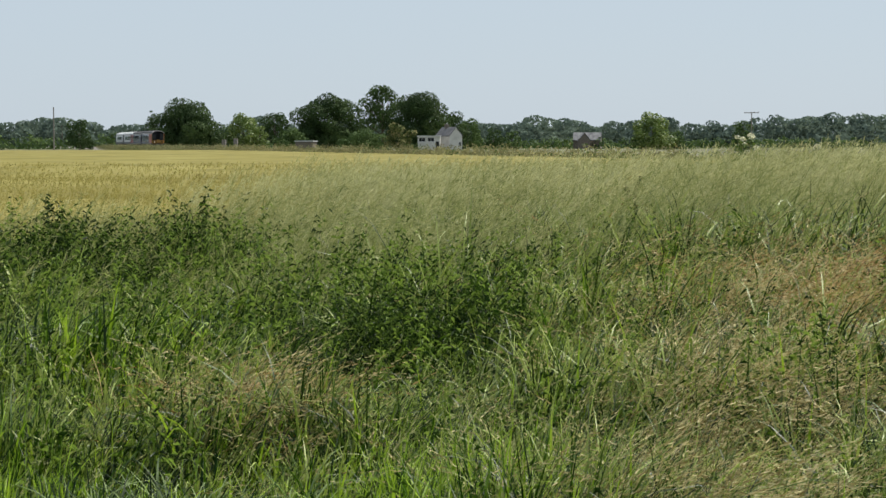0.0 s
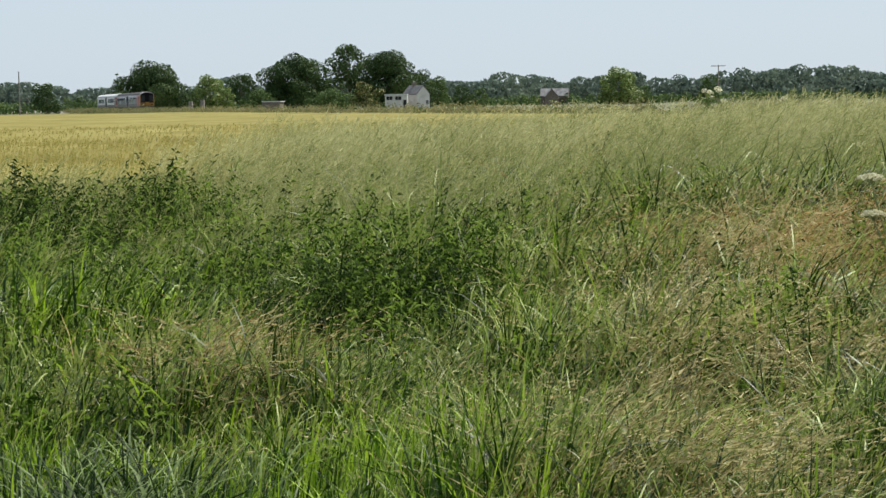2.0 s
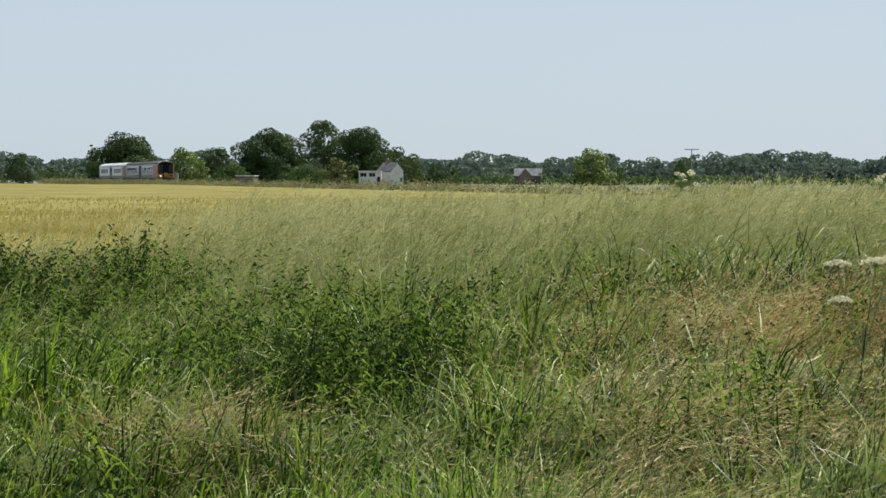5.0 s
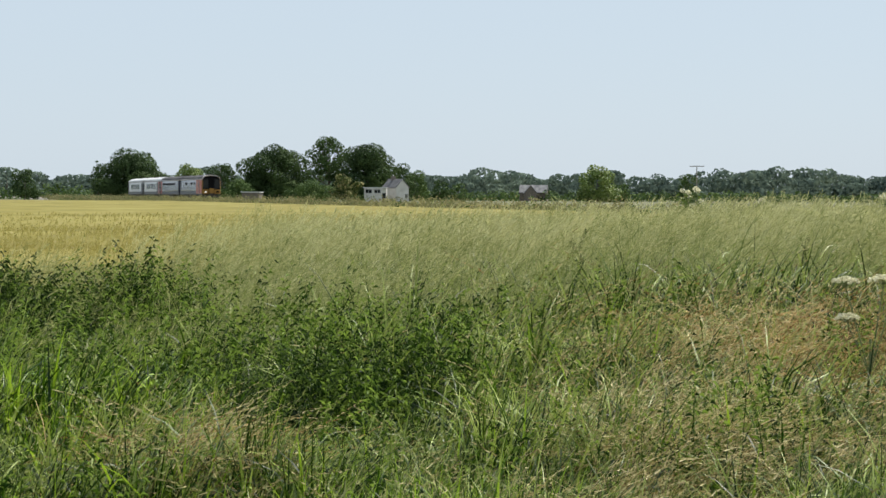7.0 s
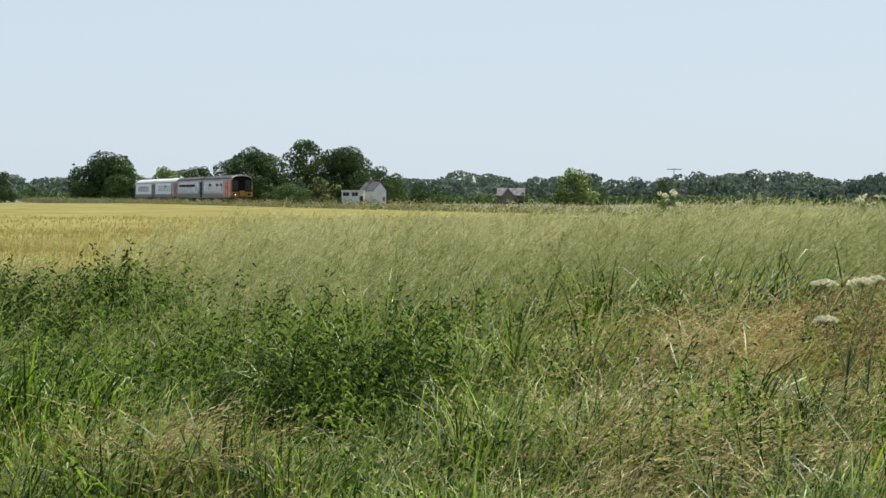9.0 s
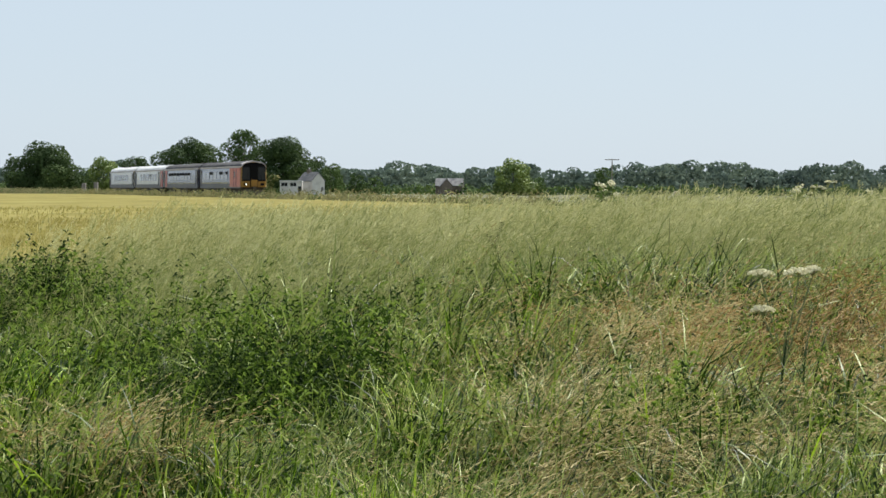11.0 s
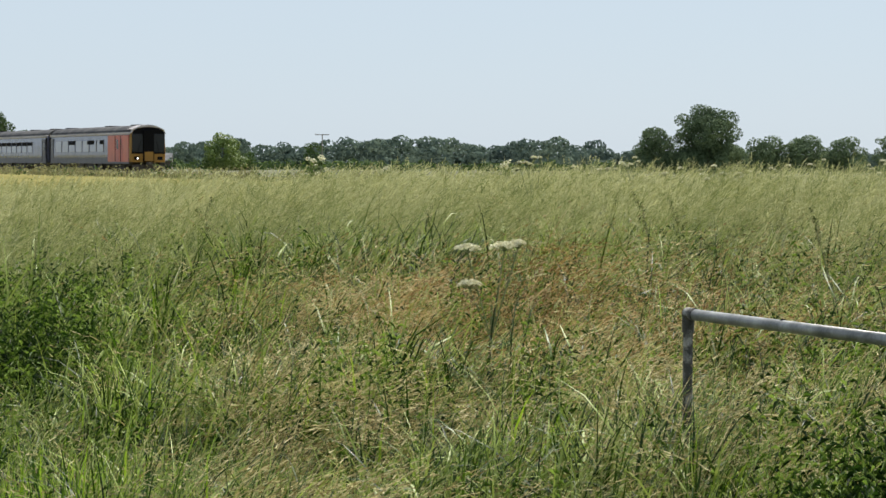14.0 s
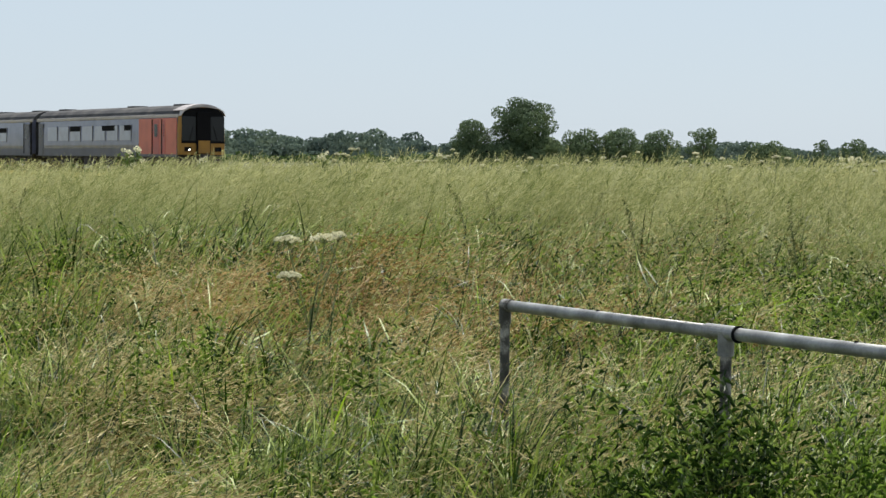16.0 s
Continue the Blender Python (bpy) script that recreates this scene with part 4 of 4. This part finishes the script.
def build_flopped():
    rng = np.random.default_rng(9)
    for az, d, n in ((-17.6, 6.9, 170), (-15.9, 6.7, 150), (-19.4, 6.9, 150), (-18.5, 6.4, 130), (-16.8, 6.3, 130), (-15.2, 7.2, 120), (19.2, 5.5, 420), (17.0, 5.7, 360), (20.6, 6.0, 380), (14.5, 5.75, 300), (12.4, 6.0, 140), (15.6, 6.3, 240)):
        o = polar(az, d)
        q = np.array(o) + np.concatenate([rng.normal(size=(n, 2)) * 0.2, np.zeros((n, 1))], 1)
        away = q[:, :2] - np.array(o)[:2]
        way = np.arctan2(away[:, 1], away[:, 0]) + rng.normal(size=n) * 0.7
        V, T, _ = arching(rng, q, rng.uniform(0.42, 0.72, n) * (1.0 if az < 0 else 1.1), rng.uniform(0.006, 0.011, n), rng.uniform(1.3, 2.8, n), way, 6)
        ob = sheet("grass_tussock", V, T, "flop", o)
        tagged(ob, "tussock of long arching blue-green grass blades", "grass tussock", "grass tussocks")
        SWAYING.append((ob, o, 1.0))


build_flopped()


def build_nettle_clumps():
    """Stands of nettles: single leafy plants, each its own part, crowding together."""
    rng = np.random.default_rng(61)
    kinds = []
    for i in range(5):
        V, T = leafy(rng, np.zeros((1, 3)), np.array([1.0]), 0.066, 30)
        V2, T2 = leafy(rng, np.array([[0.03, 0.02, 0.0], [-0.03, 0.03, 0.0]]), np.array([0.8, 0.9]), 0.06, 22)
        me = sheet("nettle", np.concatenate([V, V2]), np.concatenate([T, T2 + len(V)]), "nettle_dark", (0, 0, 0))
        kinds.append(me.data)
        bpy.data.objects.remove(me)
    spots = [(-9.0, 12.0, 0.45, 0.84, 130, "dark green nettle clump in a hollow of the meadow"), (-7.5, 12.0, 0.28, 0.8, 60, "dark green nettle clump in the meadow"),
             (-10.4, 12.6, 0.38, 0.82, 70, "dark green nettle clump in the meadow"),
             (-18.9, 17.5, 0.4, 1.1, 110, "tall dark nettle clump at the edge of the wheat"), (-20.8, 15.0, 0.45, 0.9, 70, "tall dark nettle clump at the edge of the wheat"),
             (-15.2, 18.5, 0.36, 1.15, 90, "tall dark nettle clump against the wheat"), (3.3, 9.0, 0.14, 0.74, 16, "small dark weed clump among dry grass"),
             (0.6, 8.8, 0.12, 0.72, 14, "small dark weed clump among dry grass"), (16.5, 6.55, 0.09, 1.02, 40, "dark tall nettles growing round a handrail post"),
             (18.4, 6.3, 0.3, 0.72, 45, "dark nettles beside a steel handrail"), (13.4, 6.4, 0.2, 0.78, 40, "dark leafy weeds beside a steel handrail")]
    for az, d, r, h, n, label in spots:
        o = polar(az, d)
        o.z = float(ground_height(np.float64(o.x), np.float64(o.y)))
        root = empty("nettle_clump", Matrix.Translation(o))
        for i in range(n):
            q = rng.normal(size=2) * r * np.array([1.25, 0.8])
            ob = new("nettle", kinds[i % 5])
            ob.parent = root
            s = h * rng.uniform(0.7, 1.1) * math.exp(-0.12 * (q @ q) / (r * r))
            ob.matrix_local = Matrix.LocRotScale((q[0], q[1], -0.04), Euler((rng.uniform(-0.15, 0.15), rng.uniform(-0.05, 0.2), rng.uniform(0, 6.3))), (s, s, s))
        tagged(root, label, "nettle clump", "nettle clumps")
        SWAYING.append((root, o, 0.6))


build_nettle_clumps()


def build_wheat():
    """The ripening crop: a dense canopy with single ears along its near edge."""
    rng = np.random.default_rng(12)
    nx, ny = 90, 110
    az = np.linspace(-26, 6, nx)
    d = np.geomspace(26, 420, ny)
    A, D = np.meshgrid(az, d)
    start = np.where(A < -13, 25.5, 25.5 + (A + 13) * 3.2)
    D = start + (D - 26) / (420 - 26) * (np.where(A < -13, 300, 300 - (A + 13) * 13) - start)
    x, y = D * np.sin(np.radians(A)), D * np.cos(np.radians(A))
    z = 0.70 + 0.03 * np.sin(x * 1.3) * np.cos(y * 0.9) + rng.normal(size=x.shape) * 0.012
    z[0, :] = 0.0
    V = np.stack([x, y, z], -1).reshape(-1, 3)
    i = (np.arange(ny - 1)[:, None] * nx + np.arange(nx - 1)).ravel()[:, None]
    T = np.concatenate([i + [0, 1, nx + 1], i + [0, nx + 1, nx]])
    tagged(sheet("wheat_canopy", V, T, "wheat", (0, 100, 0)), "dense golden canopy of ripening wheat", "wheat field", kind="stuff")
    for d0, d1, dens, far in ((25, 34, 60, 2.2), (34, 55, 26, 4.0), (55, 90, 5, 6.0)):
        for a0, a1 in ((-24, -18), (-18, -12), (-12, -5)):
            p = scatter(rng, a0, a1, d0, d1, dens)
            Ap, Dp = polar_of(p)
            p = p[Dp > np.where(Ap < -13, 25, 25 + (Ap + 13) * 3.2)]
            if not len(p):
                continue
            n = len(p)
            V, T, tip, out = ribbons(rng, p, rng.uniform(0.74, 0.92, n), 0.006 * far * np.ones(n), rng.uniform(0.02, 0.15, n), rng.uniform(0.05, 0.25, n), 2)
            V2, T2 = panicles(rng, tip, out, np.full(n, 0.12), 4, 0.0028 * far)
            o = polar((a0 + a1) / 2, (d0 + d1) / 2)
            lay("wheat_ears", np.concatenate([V, V2]), np.concatenate([T, T2 + len(V)]), "wheat", o, "golden wheat stalks with nodding ears", 0.6)


build_wheat()


def build_lineside():
    """Rough weeds along the foot of the railway bank and the field's far margin."""
    rng = np.random.default_rng(31)
    across = Vector((TRAVEL.y, -TRAVEL.x, 0))
    for name, mat, per, lo, hi in (("lineside_weeds", "rough", 4.5, 0.9, 1.6), ("lineside_bramble", "leaf_mid", 0.6, 0.7, 1.6)):
        lobes = []
        s = -420.0
        while s < 45:
            q = NOSE + TRAVEL * s + across * rng.uniform(3.4, 7.5)
            h = rng.uniform(lo, hi)
            lobes.append(((q.x, q.y, h * 0.55), (rng.uniform(0.4, 1.0), rng.uniform(0.4, 1.0), h * 0.5)))
            s += rng.exponential(1.0 / per)
        v, t = leaf_cloud(rng, lobes, 60, 0.10, 0.4, 1.1)
        v[:, 2] = np.maximum(v[:, 2], 0.0)
        tagged(sheet(name, v, t, mat, (-60, 260, 0)), "rough tall weeds along a railway bank", "weeds", kind="stuff")


build_lineside()


# ---- hogweed in flower ----
def hogweed(place, h, heads, label):
    rng = np.random.default_rng(int(place.x * 1000) % 9999)
    root = empty("hogweed", Matrix.Translation(place))
    part("stem", tube(bmesh.new(), (0, 0, -0.05), (0.01, 0, h * 0.8), 0.011, 0.007, 8), "stem", root)
    for dx, dy, z, r in heads:
        bm = tube(bmesh.new(), (0.008, 0, h * 0.6), (dx, dy, z - 0.05), 0.005, 0.004, 6)
        n = 26
        lob = []
        for i in range(n):
            a, q = i * 2.4, r * math.sqrt((i + 0.3) / n)
            e = Vector((dx + q * math.cos(a), dy + q * math.sin(a), z - 0.32 * q * q / r + rng.uniform(-0.004, 0.004)))
            tube(bm, (dx, dy, z - 0.05), e, 0.0016, 0.0012, 4)
            lob.append((tuple(e), (r * 0.19, r * 0.19, 0.008)))
        st = part("flower_stalk", bm, "stem", root)
        v, t = leaf_cloud(rng, lob, 12000, 0.007)
        f = sheet("flower_head", v, t, "umbel", (0, 0, 0))
        f.parent = st
        f["label"] = "flat cream-white flower umbel"
    V, T = leafy(rng, np.zeros((3, 3)), np.array([h * 0.5, h * 0.6, h * 0.4]), 0.16, 4)
    lf = sheet("leaf", V, T, "nettle", (0, 0, 0))
    lf.parent = root
    tagged(root, label, "hogweed", "flowering hogweeds")
    SWAYING.append((root, place, 1.2))


def build_hogweeds():
    d = 12.0
    p = polar(4.6, d)
    hogweed(p, 1.0, [(0.08, 0.0, 1.16, 0.085), (-0.13, 0.02, 1.145, 0.075), (-0.12, -0.03, 0.94, 0.07), (0.16, 0.03, 1.17, 0.045)], "hogweed with three flat cream flower heads above dry grass")
    rng = np.random.default_rng(21)
    for i in range(32):
        az = rng.uniform(5.5, 20.5)
        dd = rng.uniform(23, 30)
        q = polar(az, dd)
        g = float(ground_height(np.float64(q.x), np.float64(q.y)))
        q.z = g
        h = 1.60 - g + rng.uniform(-0.16, 0.07)
        hogweed(q, h, [(0.05, 0, h + 0.06, rng.uniform(0.025, 0.05)), (-0.12, 0.05, h + 0.0, rng.uniform(0.02, 0.04))], "hogweed with cream flower heads above tall grass")


build_hogweeds()


def build_docks():
    """Rusty dock stalks that lean out of the grass."""
    rng = np.random.default_rng(51)
    for az, d, lean in ((9.6, 17, -0.25), (10.3, 19, -0.2), (14.6, 15, -0.3), (15.8, 18, 0.12), (7.4, 20, 0.2), (18.4, 16, -0.15), (12.0, 21, 0.25), (2.4, 19, 0.15), (-2.6, 18, -0.2)):
        o = polar(az, d)
        o.z = float(ground_height(np.float64(o.x), np.float64(o.y)))
        h = 1.2 - o.z + rng.uniform(-0.12, 0.06)
        root = empty("dock_plant", Matrix.Translation(o))
        top = Vector((lean, 0.05, h))
        part("stem", tube(bmesh.new(), (0, 0, -0.05), top, 0.009, 0.004, 6), "stem", root)
        for i in range(5):
            f = 0.62 + 0.09 * i
            c = top * f
            e = c + Vector((rng.uniform(-0.1, 0.1), rng.uniform(-0.05, 0.05), 0.16))
            lob = [(tuple(c.lerp(e, k / 4)), (0.016, 0.016, 0.03)) for k in range(5)]
            v, t = leaf_cloud(rng, lob, 40000, 0.008)
            s = sheet("seed_spike", v, t, "leaf_russet", (0, 0, 0))
            s.parent = root
        tagged(root, "dock stalk with rusty seed spikes above the grass", "dock", "dock stalks")
        SWAYING.append((root, o, 1.0))


build_docks()


def build_elders():
    """Tall pale-flowering plants that stand above the verge against the far trees."""
    for az, d, h, w, seed in ((-0.14, 44, 1.88, 0.6, 41), (4.95, 40, 1.78, 0.35, 42), (1.75, 46, 1.72, 0.3, 43), (6.8, 38, 1.7, 0.3, 44), (19.3, 34, 1.8, 0.45, 45)):
        rng = np.random.default_rng(seed)
        g = float(ground_height(np.float64(polar(az, d).x), np.float64(polar(az, d).y)))
        root = empty("flowering_shrub", Matrix.Translation(polar(az, d, g)))
        h = h - g
        bm = bmesh.new()
        lobes, tops = [], []
        for i in range(7):
            a, rr = i * 2.4, w * 0.42 * math.sqrt((i + 0.5) / 7)
            z = h * rng.uniform(0.72, 0.95)
            tube(bm, (0, 0, -0.05), (rr * math.cos(a), rr * math.sin(a), z), 0.012, 0.005, 5)
            lobes.append(((rr * math.cos(a), rr * math.sin(a), z * 0.8), (w * 0.25, w * 0.25, h * 0.16)))
            tops.append(((rr * math.cos(a), rr * math.sin(a), z), (w * 0.13, w * 0.13, 0.04)))
        part("stem", bm, "stem", root)
        for name, lb, mat, per, size in (("foliage", lobes, "leaf_bright", 1500, 0.05), ("blossom", tops, "umbel", 9000, 0.025)):
            v, t = leaf_cloud(rng, lb, per, size)
            f = sheet(name, v, t, mat, (0, 0, 0))
            f.parent = root
        tagged(root, "tall green shrub with cream blossom above the grass", "shrub", "flowering shrubs")
        SWAYING.append((root, polar(az, d, g), 0.8))


build_elders()


def build_bird():
    """A small dark bird with spread wings, flying along local +x."""
    root = empty("bird", Matrix.Identity(4))
    bm = bmesh.new()
    tube(bm, (-0.16, 0, 0), (0.0, 0, 0), 0.02, 0.06, 8)
    tube(bm, (0.0, 0, 0), (0.17, 0, 0.01), 0.06, 0.02, 8)
    part("body", bm, "black", root)
    for sd in (-1, 1):
        w = bmesh.new()
        v = [w.verts.new(c) for c in ((0.08, sd * 0.04, 0.02), (0.10, sd * 0.26, 0.12), (-0.02, sd * 0.48, 0.05), (-0.08, sd * 0.26, 0.10), (-0.07, sd * 0.04, 0.01))]
        f = w.faces.new(v)
        bmesh.ops.solidify(w, geom=[f], thickness=0.012)
        part("wing", w, "black", root)
    part("tail", box(bmesh.new(), -0.28, -0.14, -0.05, 0.05, -0.006, 0.006), "black", root)
    return tagged(root, "small dark bird flying over distant trees", "bird")


BIRD = build_bird()


# ---- movement ----
def motions():
    for i, car in enumerate(RAILCARS):
        rows = []
        for k in range(33):
            t = k * 0.5
            q = NOSE + TRAVEL * (SPEED * (t - 16.0) - i * 23.38)
            rows.append((t, pose(q.x, q.y, RAIL_Z, 0, 0, TURN)))
        walk(car, rows)
    rows = []
    for t, az, z in ((0.0, 5.9, 2.6), (10.5, 5.9, 2.6), (11.0, 6.25, 4.4), (11.5, 6.6, 6.5), (12.0, 6.75, 7.5), (12.5, 7.17, 7.5), (13.0, 7.78, 7.3), (13.5, 8.38, 6.9), (14.0, 8.9, 5.2), (14.5, 9.3, 3.4), (15.0, 9.5, 2.6), (16.0, 9.5, 2.6)):
        q = polar(az, 270, z)
        rows.append((t, pose(q.x, q.y, q.z, 0, 0, -6)))
    walk(BIRD, rows)
    for ob, o, amount in SWAYING:
        rows = []
        d = math.hypot(o.x, o.y)
        amp = amount * min(1.3, 9.0 / d)
        for k in range(41):
            t = k * 0.4
            ph = 2 * math.pi * (t / 2.3) - o.x * 0.7 - o.y * 0.25
            s = math.sin(ph) + 0.5 * math.sin(2.27 * ph + o.y)
            rows.append((t, pose(o.x, o.y, o.z, 0.25 * amp * math.cos(ph * 0.8), amp * s, 0)))
        walk(ob, rows)


motions()
